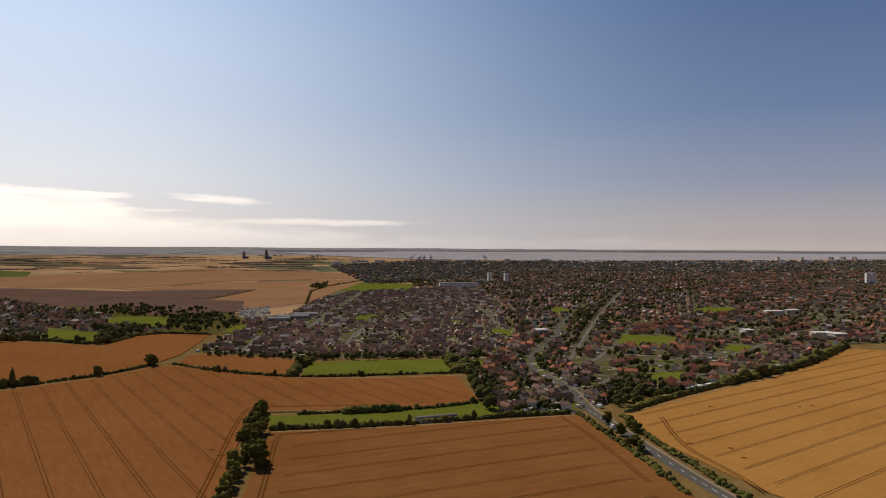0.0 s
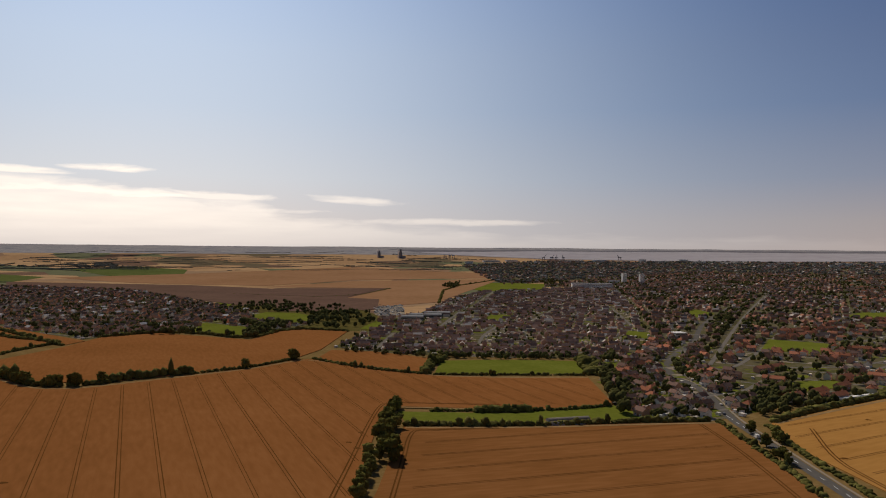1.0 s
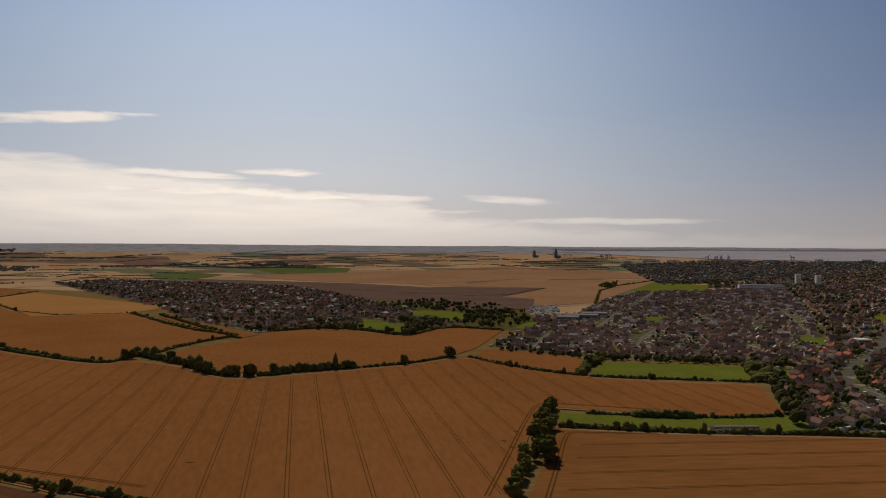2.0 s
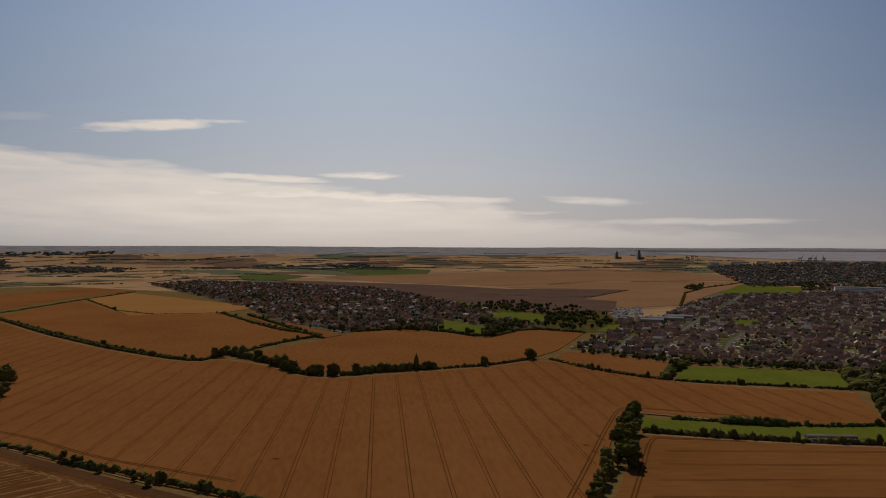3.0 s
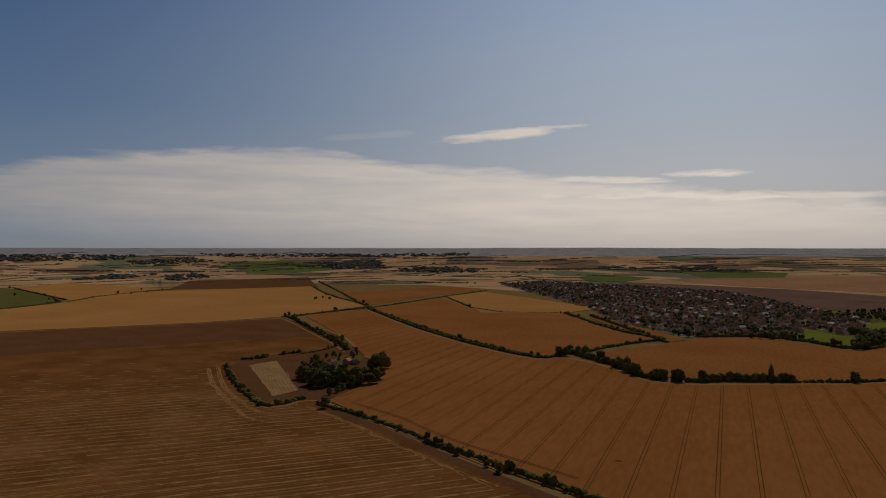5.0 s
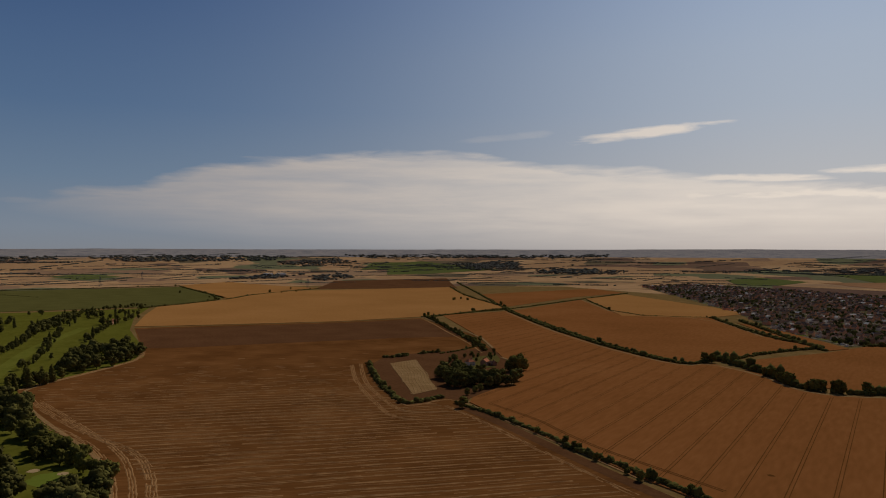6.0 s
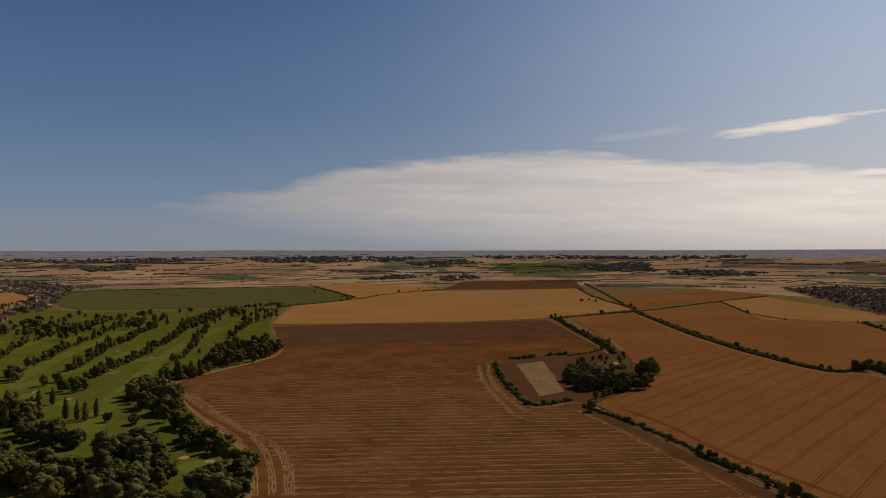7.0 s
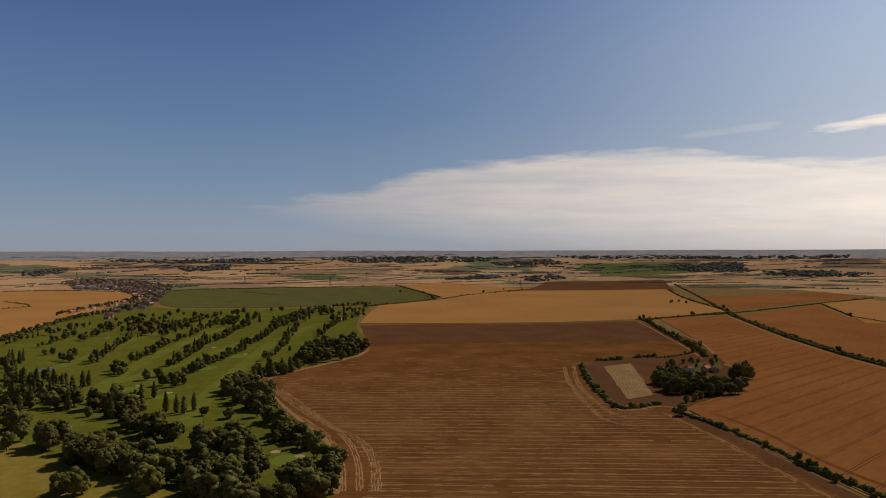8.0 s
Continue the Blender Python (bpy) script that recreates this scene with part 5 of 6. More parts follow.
TERRACES = [[(273, 1095), (346, 1168)], [(299, 1181), (412, 1259)], [(173, 654), (195, 674)], [(200, 680), (218, 697)], [(210, 664), (234, 686)], [(228, 712), (253, 738)], [(246, 761), (271, 783)],
            [(182, 798), (218, 832)], [(493, 1131), (586, 1215)], [(512, 1423), (631, 1530)], [(560, 1058), (629, 1103)]]
road_pts += [p for line in TERRACES for p in strip_points(line, 6)]


def free(x, y, gap=9.0):
    return not any(inside((x, y), c) for c in CLEAR) and all((x - a) ** 2 + (y - b) ** 2 > gap * gap for a, b in road_pts)


def town_sites(poly, angle, row, along, skip, wooded=False, cross=0.2):
    """House sites in back-to-back rows."""
    sites = []
    for i, (a, b) in enumerate(clip_lines(poly, angle, row, 3.0, 4)):
        length = math.hypot(b[0] - a[0], b[1] - a[1])
        n = int(length / along)
        for k in range(n):
            if town_rng.random() < skip:
                continue
            t = (k + town_rng.uniform(0.35, 0.65)) / max(1, n)
            x = a[0] + (b[0] - a[0]) * t + town_rng.uniform(-2, 2)
            y = a[1] + (b[1] - a[1]) * t + town_rng.uniform(-3, 3)
            if wooded and noise.noise((x * 0.008, y * 0.008, 9.0)) < -0.28:
                continue
            if free(x, y):
                sites.append((x, y, angle + (90 if town_rng.random() < cross else 0) + town_rng.uniform(-4, 4) + (180 if i % 2 else 0)))
    return sites


def far_houses(sites, label, roof, size=1.0, pale=0.14, storeys=(2.7, 4.7, 4.9)):
    """Houses too far to tell apart, one mesh, with chimneys where they can be made out."""
    verts, faces, idx = [], [], []
    for x, y, turn in sites:
        c, sn = math.cos(radians(turn)), math.sin(radians(turn))
        w, d, e = town_rng.uniform(3.6, 6.6) * size, town_rng.uniform(2.9, 3.6), town_rng.choice(storeys)
        r = e + town_rng.uniform(1.9, 2.8)
        z = ground_z(x, y)
        b = len(verts)
        for px, py, pz in [(sx * w, sy * d, h) for h in (-0.5, e) for sx, sy in ((-1, -1), (1, -1), (1, 1), (-1, 1))] + [(-w, 0, r), (w, 0, r)]:
            verts.append((x + px * c - py * sn, y + px * sn + py * c, z + pz))
        faces += [(b + k, b + (k + 1) % 4, b + 4 + (k + 1) % 4, b + 4 + k) for k in range(4)] + [(b + 7, b + 4, b + 8), (b + 5, b + 6, b + 9)]
        idx += [0 if town_rng.random() > pale else 2] * 6
        b = len(verts)
        for px, py, pz in ((-w - .3, -d - .4, e - .2), (w + .3, -d - .4, e - .2), (w + .3, d + .4, e - .2), (-w - .3, d + .4, e - .2), (-w - .3, 0, r + .15), (w + .3, 0, r + .15)):
            verts.append((x + px * c - py * sn, y + px * sn + py * c, z + pz))
        faces += [(b, b + 1, b + 5, b + 4), (b + 2, b + 3, b + 4, b + 5)]
        idx += [1, 1]
        if math.hypot(x, y) < 1700 and town_rng.random() < 0.7:
            q = w * town_rng.choice((-0.55, 0.6, 0.95))
            b = len(verts)
            for pz in (r - 0.9, r + 1.3):
                verts += [(x + px * c - py * sn, y + px * sn + py * c, z + pz) for px, py in ((q - .45, -.4), (q + .45, -.4), (q + .45, .4), (q - .45, .4))]
            faces += [(b + 4, b + 5, b + 6, b + 7)] + [(b + k, b + (k + 1) % 4, b + 4 + (k + 1) % 4, b + 4 + k) for k in range(4)]
            idx += [0] * 5
    tagged(new("houses", mesh_of("houses", verts, faces, [BRICK_WALL, roof, RENDER_WALL], indices=idx)), label, "houses", kind="stuff")


def roof_mix(name, stops, cluster=0.0):
    """Roof colours by house, drawn together into quarters of one colour by a broad noise."""
    m = material(name, [(0.2, 0.1, 0.06), (0.2, 0.1, 0.06)], 0.8, 5)
    nodes, links = m.node_tree.nodes, m.node_tree.links
    geo = nodes.new("ShaderNodeNewGeometry")
    ramp = nodes.new("ShaderNodeValToRGB")
    ramp.color_ramp.interpolation = "CONSTANT"
    els = ramp.color_ramp.elements
    for i, (at, c) in enumerate(stops):
        if i < 2:
            els[i].position, els[i].color = at, (*c, 1)
        else:
            els.new(at).color = (*c, 1)
    quarter = nodes.new("ShaderNodeTexNoise")
    quarter.inputs["Scale"].default_value, quarter.inputs["Detail"].default_value = 0.009, 2.0
    links.new(geo.outputs["Position"], quarter.inputs["Vector"])
    spread_n = nodes.new("ShaderNodeMath")
    spread_n.operation = "MULTIPLY_ADD"
    links.new(quarter.outputs[0], spread_n.inputs[0])
    spread_n.inputs[1].default_value, spread_n.inputs[2].default_value = cluster, -0.5 * cluster
    total = nodes.new("ShaderNodeMath")
    links.new(geo.outputs["Random Per Island"], total.inputs[0])
    links.new(spread_n.outputs[0], total.inputs[1])
    total.use_clamp = True
    links.new(total.outputs[0], ramp.inputs[0])
    links.new(ramp.outputs[0], nodes["Principled BSDF"].inputs["Base Color"])
    return m


ROOFS_BROWN = roof_mix("estate_roofs", [(0, (0.15, 0.099, 0.080)), (0.25, (0.20, 0.128, 0.10)), (0.5, (0.255, 0.158, 0.122)), (0.72, (0.34, 0.21, 0.155)), (0.9, (0.60, 0.52, 0.43))], 0.5)
ROOFS_OLD = roof_mix("inner_town_roofs", [(0, (0.12, 0.09, 0.078)), (0.28, (0.17, 0.115, 0.09)), (0.52, (0.25, 0.135, 0.095)), (0.7, (0.34, 0.155, 0.10)), (0.9, (0.42, 0.20, 0.13)), (0.98, (0.54, 0.45, 0.37))], 1.0)
ROOFS_DARK = roof_mix("village_roofs", [(0, (0.085, 0.06, 0.05)), (0.3, (0.115, 0.08, 0.065)), (0.55, (0.14, 0.095, 0.075)), (0.75, (0.18, 0.12, 0.09)), (0.93, (0.66, 0.60, 0.52))], 0.3)
ROOFS_RED = roof_mix("old_town_roofs", [(0, (0.13, 0.095, 0.08)), (0.3, (0.20, 0.13, 0.095)), (0.5, (0.30, 0.15, 0.09)), (0.66, (0.42, 0.17, 0.095)), (0.84, (0.54, 0.225, 0.125)), (0.97, (0.58, 0.48, 0.38))], 1.3)
near_sites = []
for poly, angle, row, along, skip, roof, kinds, label in (
        (ESTATE, 4, 26, 12.5, 0.2, ROOFS_BROWN, ["semi_brown", "bungalow", "hip_brown", "semi_brown", "bungalow"], "rows of brown-roofed estate houses"),
        (RED_TOWN, 8, 30, 15, 0.16, ROOFS_OLD, ["semi_red", "hip_red", "semi_brown"], "rows of red-roofed town houses"),
        (EAST_TOWN, -28, 27, 14, 0.18, ROOFS_RED, ["semi_red", "semi_brown", "hip_brown", "terrace_red", "semi_brown", "hip_red", "white"], "red and brown roofed suburb houses"),
        (CORE, 40, 21, 12, 0.15, ROOFS_RED, ["semi_brown", "white", "hip_red", "white", "semi_red", "hip_brown"], "old village houses"),
        (VILLAGE, -20, 28, 17, 0.12, ROOFS_DARK, ["semi_brown", "bungalow", "hip_brown", "white"], "brown-roofed village houses")):
    sites = town_sites(poly, angle, row, along, skip, poly in (RED_TOWN, EAST_TOWN), 0.2 if poly in (ESTATE, VILLAGE) else 0.5)
    sites.sort(key=lambda p: math.hypot(p[0], p[1]))
    limit = {"old village houses": 118, "rows of red-roofed town houses": 0, "brown-roofed village houses": 30, "red and brown roofed suburb houses": 90, "rows of brown-roofed estate houses": 45}[label]
    for x, y, turn in sites[:limit]:
        house(town_rng.choice(kinds), x, y, turn, label, 0.15)
    near_sites += sites[:limit]
    if sites[limit:]:
        far_houses(sites[limit:], label, roof, 0.92 if poly is ESTATE else 1.0, 0.3 if poly is VILLAGE else 0.2, (2.5, 2.6, 4.5) if poly is ESTATE else (2.6, 4.6, 4.8))
    # a street runs between every second pair of house rows
    verts, faces = [], []
    for a, b in clip_lines(poly, angle, row * 2, 3.0 + row / 2, 10):
        ribbon_geometry(strip_points([a, b], 60), 4.6, 0.21, verts, faces)
    tagged(new("street", mesh_of("street", verts, faces, STREET)), "narrow grey residential streets between house rows", "street", kind="stuff")

for line in TERRACES:
    (ax, ay), (bx, by) = line[0], line[-1]
    for x, y in strip_points(line, 21.5)[:-1]:
        house("terrace_red", x, y, math.degrees(math.atan2(by - ay, bx - ax)), "red-roofed terraces of the suburb", 0.15)

# farmhouse, golf club, cottages and the far village
house("semi_red", *[(-685, 403)][0], 128, "", 0.42)
house("hip_red", *[(-690, 388)][0], 100, "", 0.42)
house("bungalow", *[(-683, 410)][0], 20, "", 0.42)
for x, y in [(-1277, -194), (-1294, -186), (-1500, -314), (-1464, -312), (-1350, 100), (-1330, 90)]:
    house("semi_red", x, y, town_rng.uniform(0, 90), "golf club buildings", 0.1)
for x, y in [(-1610, -408), (-1652, -406), (-1697, -403), (-1728, -396), (-1777, -392), (-1792, -380), (-1846, -376), (-1902, -369), (-1963, -364), (-2004, -355), (-2124, -368), (-1600, -359), (-1769, -349)]:
    house(town_rng.choice(["white", "semi_red", "white"]), x, y, town_rng.uniform(-40, 40), "white cottages along the village road")
WEST_VILLAGE = [(-3091, -808), (-3247, -728), (-3047, -521), (-2741, -374), (-2063, -311), (-1706, -284), (-1636, -317), (-1517, -335), (-2100, -370), (-2541, -519), (-2623, -659)]
field("gardens", WEST_VILLAGE, GARDENS, 0.2, "gardens and yards of the distant village", "gardens")
far_houses(town_sites(WEST_VILLAGE, 15, 26, 13, 0.1), "distant village of pale and red houses by the golf course", ROOFS_BROWN)
far_houses([(*p, town_rng.uniform(0, 180)) for q in [(-3030, -791), (-2966, -745), (-2839, -684), (-2774, -640), (-2771, -612), (-2704, -570), (-2637, -529), (-2763, -536), (-2567, -481), (-2491, -450), (-2418, -421), (-2556, -428), (-2411, -388), (-2617, -409), (-2746, -415), (-2287, -379), (-2894, -591), (-2955, -564), (-3024, -648)] for p in ((q[0] + town_rng.uniform(-30, 30), q[1] + town_rng.uniform(-40, 40)) for _ in range(5))],
           "distant village of pale and red houses", ROOFS_BROWN)

# garden trees of the town
LEAF_TOWN = material("garden_leaves", [(0.046, 0.045, 0.016), (0.08, 0.075, 0.024), (0.135, 0.12, 0.036)], 0.8, 6, big=0.03, bump=0.6, random_by="island", spread=0.4)


def town_trees(poly, count, low, high, label, seed, fat=1.0, leaf=LEAF_TOWN, verge=4.0, wooded=False):
    rng = np.random.default_rng(seed)
    xs, ys = [p[0] for p in poly], [p[1] for p in poly]
    c, r = [], []
    while len(c) < count * 1.5:
        x, y = rng.uniform(min(xs), max(xs)), rng.uniform(min(ys), max(ys))
        if not inside((x, y), poly) or any(inside((x, y), k) for k in CLEAR) or ((ROAD_XY - (x, y)) ** 2).sum(1).min() < verge * verge:
            continue
        if wooded and noise.noise((x * 0.008, y * 0.008, 9.0)) > -0.12 and rng.random() > 0.5:
            continue
        h = rng.uniform(low, high)
        z = ground_z(x, y)
        for _ in range(3):
            c.append((x + rng.normal(0, h * 0.18), y + rng.normal(0, h * 0.18), z + h * rng.uniform(0.4, 0.62)))
            r.append((h * fat * rng.uniform(0.2, 0.38), h * fat * rng.uniform(0.2, 0.38), h * rng.uniform(0.28, 0.42)))
    v, f = lobes(c, r, 1, 0.25, seed)
    tagged(new("garden_trees", tri_mesh("garden_trees", v, f, leaf)), label, "trees", kind="stuff")


def garden_plots(poly, angle, count, label, seed):
    """Lawns, patios and sheds between the houses."""
    rng = np.random.default_rng(seed)
    verts, faces, idx = [], [], []
    c, sn = math.cos(radians(angle)), math.sin(radians(angle))
    for k, (x, y) in enumerate(scatter(poly, count, rng)):
        if not free(x, y, 6.0):
            continue
        w, d = rng.uniform(2.0, 5.5), rng.uniform(2.5, 8.0)
        kind = int(rng.choice(4, p=(0.26, 0.10, 0.22, 0.42)))
        z = ground_z(x, y) + 0.17 + 0.004 * (k % 40)
        if kind == 3:
            w, d = rng.uniform(1.0, 1.8), rng.uniform(1.0, 2.2)
            b = len(verts)
            for zz in (0.0, 2.1):
                verts += [(x + px * c - py * sn, y + px * sn + py * c, z + zz) for px, py in ((-w, -d), (w, -d), (w, d), (-w, d))]
            faces += [(b + 4, b + 5, b + 6, b + 7)] + [(b + i, b + (i + 1) % 4, b + 4 + (i + 1) % 4, b + 4 + i) for i in range(4)]
            idx += [3] * 5
        else:
            b = len(verts)
            verts += [(x + px * c - py * sn, y + px * sn + py * c, z) for px, py in ((-w, -d), (w, -d), (w, d), (-w, d))]
            faces.append((b, b + 1, b + 2, b + 3))
            idx.append(kind)
    tagged(new("garden_plots", mesh_of("garden_plots", verts, faces, [PASTURE, VERGE, CONCRETE, RENDER_WALL], indices=idx)), label, "gardens", kind="stuff")


garden_plots(ESTATE, 4, 5200, "small lawns, patios and pale sheds of the estate", 81)
garden_plots(EAST_TOWN, -28, 4200, "lawns, patios and sheds among suburb houses", 82)
garden_plots(CORE, 30, 900, "lawns, patios and sheds behind old houses", 83)
garden_plots(RED_TOWN, 8, 1500, "lawns and patios among town houses", 84)
garden_plots(VILLAGE, -20, 2200, "lawns and pale sheds of the village", 85)
town_trees(ESTATE, 2300, 2.5, 6.5, "small garden trees and shrubs among estate houses", 1)
town_trees(RED_TOWN, 4600, 4, 10, "garden and street trees among town houses", 2, 1.15, verge=7.0, wooded=True)
town_trees(EAST_TOWN, 5600, 3.5, 10, "garden and street trees among suburb houses", 3, verge=7.0, wooded=True)
town_trees(CORE, 900, 3, 8, "garden trees and shrubs among old houses", 4, verge=9.0)
town_trees(WEST_VILLAGE, 330, 4, 8, "garden trees of the distant village", 7)
town_trees(VILLAGE, 3600, 4, 9, "garden trees around village houses", 5)
WOODS = [
    ([(-698, 1001), (-681, 1096), (-533, 1065), (-485, 969), (-582, 938), (-610, 882)], 120, 6, 10), ([(-701, 1420), (-644, 1587), (-466, 1514), (-396, 1276), (-526, 1299), (-597, 1230)], 150, 5, 10), ([(-1585, 1600), (-1290, 1569), (-985, 1413), (-901, 1275), (-1135, 1362), (-1432, 1445)], 100, 5, 9),
    ([(15, 830), (30, 791), (51, 639), (40, 563), (29, 583), (27, 664)], 60, 7, 12), ([(128, 642), (173, 698), (198, 671), (203, 646), (137, 588), (124, 591)], 110, 5, 10), ([(-492, 1044), (-466, 1111), (-427, 1151), (-403, 958), (-441, 952)], 60, 8, 13),
    ([(-469, 1324), (-388, 1398), (-315, 1196), (-315, 1073), (-390, 1099), (-445, 1174)], 150, 6, 12), ([(-409, 2316), (-399, 2685), (-352, 2261)], 40, 8, 12), ([(-249, 2708), (-101, 2872), (-19, 2670), (-124, 2503)], 90, 8, 13),
    ([(-504, 1117), (-441, 1051), (-408, 938), (-452, 950)], 60, 8, 13), ([(225, 1400), (349, 1613), (289, 1298), (202, 1157)], 90, 6, 11), ([(-287, 902), (-231, 871), (-155, 861), (-82, 858), (4, 873), (3, 842), (-79, 824), (-159, 817), (-263, 847)], 150, 4, 8),
    ([(219, 1292), (292, 1607), (462, 2132), (422, 1891), (285, 1405), (218, 1199)], 90, 6, 10), ([(87, 737), (100, 833), (127, 892), (118, 794), (98, 731)], 45, 5, 9), ([(148, 668), (175, 744), (200, 763), (190, 685), (154, 624)], 60, 5, 9),
    ([(18, 830), (47, 934), (44, 792), (36, 692), (22, 722)], 50, 5, 9), ([(34, 627), (47, 707), (70, 717), (63, 639)], 40, 4, 8), ([(175, 1046), (285, 1405), (265, 1247), (170, 904), (142, 835)], 60, 4, 8),
    ([(103, 833), (130, 856), (123, 776), (96, 740)], 30, 5, 9), ([(-559, 1308), (-488, 1380), (-545, 1507), (-641, 1446)], 80, 5, 9),
]
for i, (poly, n, lo, hi) in enumerate(WOODS):
    town_trees(poly, int(n * 1.4), lo, hi, "dense dark clump of mature trees", 30 + i, verge=8.0)

# ---------------------------------------------------------------- the far plain
far_rng = np.random.default_rng(9)
for poly, label in (([(-2005, 2795), (-1898, 3051), (-1607, 2998), (-1459, 2681), (-1598, 2495)], "bright green distant pasture"), ([(-2057, 2250), (-2079, 2463), (-1823, 2405), (-1737, 2114), (-1842, 2069)], "olive green distant pasture"),
                    ([(-3642, 1559), (-3705, 1788), (-3063, 1881), (-2967, 1431), (-2988, 1278)], "long green distant field"), ([(-3313, 1280), (-3744, 1522), (-3653, 1726), (-3329, 1601)], "bright green distant field by a farm"), ([(-3288, -1), (-3406, 135), (-3243, 260), (-3058, 121)], "small distant green field")):
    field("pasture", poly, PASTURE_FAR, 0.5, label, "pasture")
for i, (poly, n) in enumerate((([(-3799, -499), (-4030, -268), (-3725, -260), (-3599, -425)], 170), ([(-4345, 172), (-4417, 653), (-4239, 1203), (-4022, 1064), (-4073, 382)], 420), ([(-3293, 1829), (-3544, 2149), (-3392, 2203), (-3100, 1969)], 160), ([(-2910, 1962), (-2858, 2291), (-2654, 2127), (-2721, 1890)], 90),
                               ([(-3919, 1037), (-4006, 1436), (-3776, 1444), (-3604, 1093)], 150), ([(-3426, 1812), (-3359, 2162), (-2991, 1983), (-3077, 1743)], 160), ([(-2989, 2099), (-2689, 2254), (-2531, 2121), (-2698, 1921)], 110), ([(-3512, -1090), (-3710, -982), (-3525, -921), (-3274, -995)], 70),
                               ([(-3055, 951), (-3111, 1116), (-2858, 1094), (-2705, 885)], 60), ([(-2940, 602), (-3172, 815), (-3122, 972), (-2897, 745)], 60), ([(-2127, 2965), (-2031, 3126), (-1936, 3023), (-2028, 2866)], 60), ([(-4225, -976), (-4429, -2), (-4252, 54), (-4064, -534)], 200), ([(-4238, 1520), (-3481, 2870), (-3381, 2787), (-4016, 1600)], 240))):
    town_trees(poly, int(n * 2.2), 5, 10, "distant dark wood on the plain", 60 + i, 3.6, LEAF_HAZED)
FAR_CITY = [(-552, 3726), (-198, 4032), (654, 4060), (1453, 3953), (2336, 3727), (2062, 3290), (1521, 3311), (1043, 3285), (560, 3474), (151, 3112), (-233, 2526), (-366, 3046)]
field("gardens", FAR_CITY, GARDENS, 0.12, "far suburb gardens and yards", "gardens")

far_houses([(*p, far_rng.uniform(0, 180)) for p in scatter(FAR_CITY, 2600, far_rng)], "far city suburbs of muted brown roofs", ROOFS_BROWN)
town_trees(FAR_CITY, 6400, 6, 11, "far suburb tree belts", 6, 1.6, LEAF_HAZED)


def far_hedges(count, a0, a1, r0, r1, low, high, label, seed):
    rng = np.random.default_rng(seed)
    c, r = [], []
    for _ in range(count):
        a, d = radians(rng.uniform(a0, a1)), rng.uniform(r0, r1)
        x, y = d * math.sin(a), d * math.cos(a)
        if inside((x, y), FAR_CITY):
            continue
        t = -a + radians(rng.normal(0, 14) + (0 if rng.random() < 0.8 else rng.uniform(20, 60)))
        h = rng.uniform(low, high)
        n = int(rng.uniform(60, 420) / (h * 0.8))
        gap_at = rng.integers(0, max(2, n), 2)
        for k in range(n):
            if min(abs(k - g) for g in gap_at) < 3:
                continue
            px, py = x + math.cos(t) * k * h * 0.8, y + math.sin(t) * k * h * 0.8
            if math.hypot(px, py) > 4600:
                continue
            hh = h * rng.uniform(0.55, 0.95) * (1.5 if rng.random() < 0.07 else 1.0)
            c.append((px + rng.normal(0, 2), py + rng.normal(0, 2), ground_z(px, py) + hh * 0.42))
            r.append((h * 0.75, h * 0.75, hh * 0.55))
    v, f = lobes(c, r, 1, 0.25, seed)
    tagged(new("hedge", tri_mesh("hedge", v, f, LEAF_HAZED)), label, "hedges", kind="stuff")


far_hedges(80, -112, -40, 2600, 3500, 2.0, 4.5, "distant dark hedgerows across farmland", 21)
far_hedges(190, -112, -30, 3400, 4560, 2.5, 7.0, "far tree belts and copses on the wolds", 22)
far_hedges(70, -40, -9, 3300, 4500, 2.0, 5.0, "far hedgerows on the plain before the estuary", 24)

# ---------------------------------------------------------------- landmarks
WHITE_PANEL = material("white_cladding", [(0.76, 0.70, 0.62), (0.84, 0.78, 0.70)], 0.3, 5)
GREY_PANEL = material("grey_cladding", [(0.20, 0.19, 0.18), (0.29, 0.275, 0.26)], 0.3, 5)
STEEL = material("dark_steel", [(0.10, 0.11, 0.13), (0.16, 0.17, 0.19)], 0.5, 4, rough=0.6)
TUNNEL = material("polytunnel_film", [(0.20, 0.165, 0.13), (0.30, 0.25, 0.20)], 0.4, 5, rough=0.75)


def block(name, x, y, w, d, h, turn, body, label, category, floors=0, roof=GREY_PANEL, group=""):
    """A flat-roofed building: body, parapet roof and bands of windows."""
    ob = tagged(new(name), label, category, group)
    v, f = [], []
    box_geometry(-w / 2, w / 2, -d / 2, d / 2, -0.5, h, v, f)
    part("wall", mesh_of("wall", v, f, body), ob)
    v, f = [], []
    box_geometry(-w / 2 - 0.3, w / 2 + 0.3, -d / 2 - 0.3, d / 2 + 0.3, h, h + 0.6, v, f)
    part("roof", mesh_of("roof", v, f, roof), ob, "flat roof with a parapet")
    for k in range(floors):
        z = h * (k + 0.4) / floors
        for sgn in (-1, 1):
            v, f = [], []
            box_geometry(-w / 2 + 0.8, w / 2 - 0.8, min(0, 0.08 * sgn), max(0, 0.08 * sgn), 0, h / floors * 0.28, v, f)
            b = part("window", mesh_of("window", v, f, GLASS), ob)
            b.location = (0, sgn * d / 2, z)
    ob.matrix_basis = pose(x, y, ground_z(x, y), 0, 0, turn)
    return ob


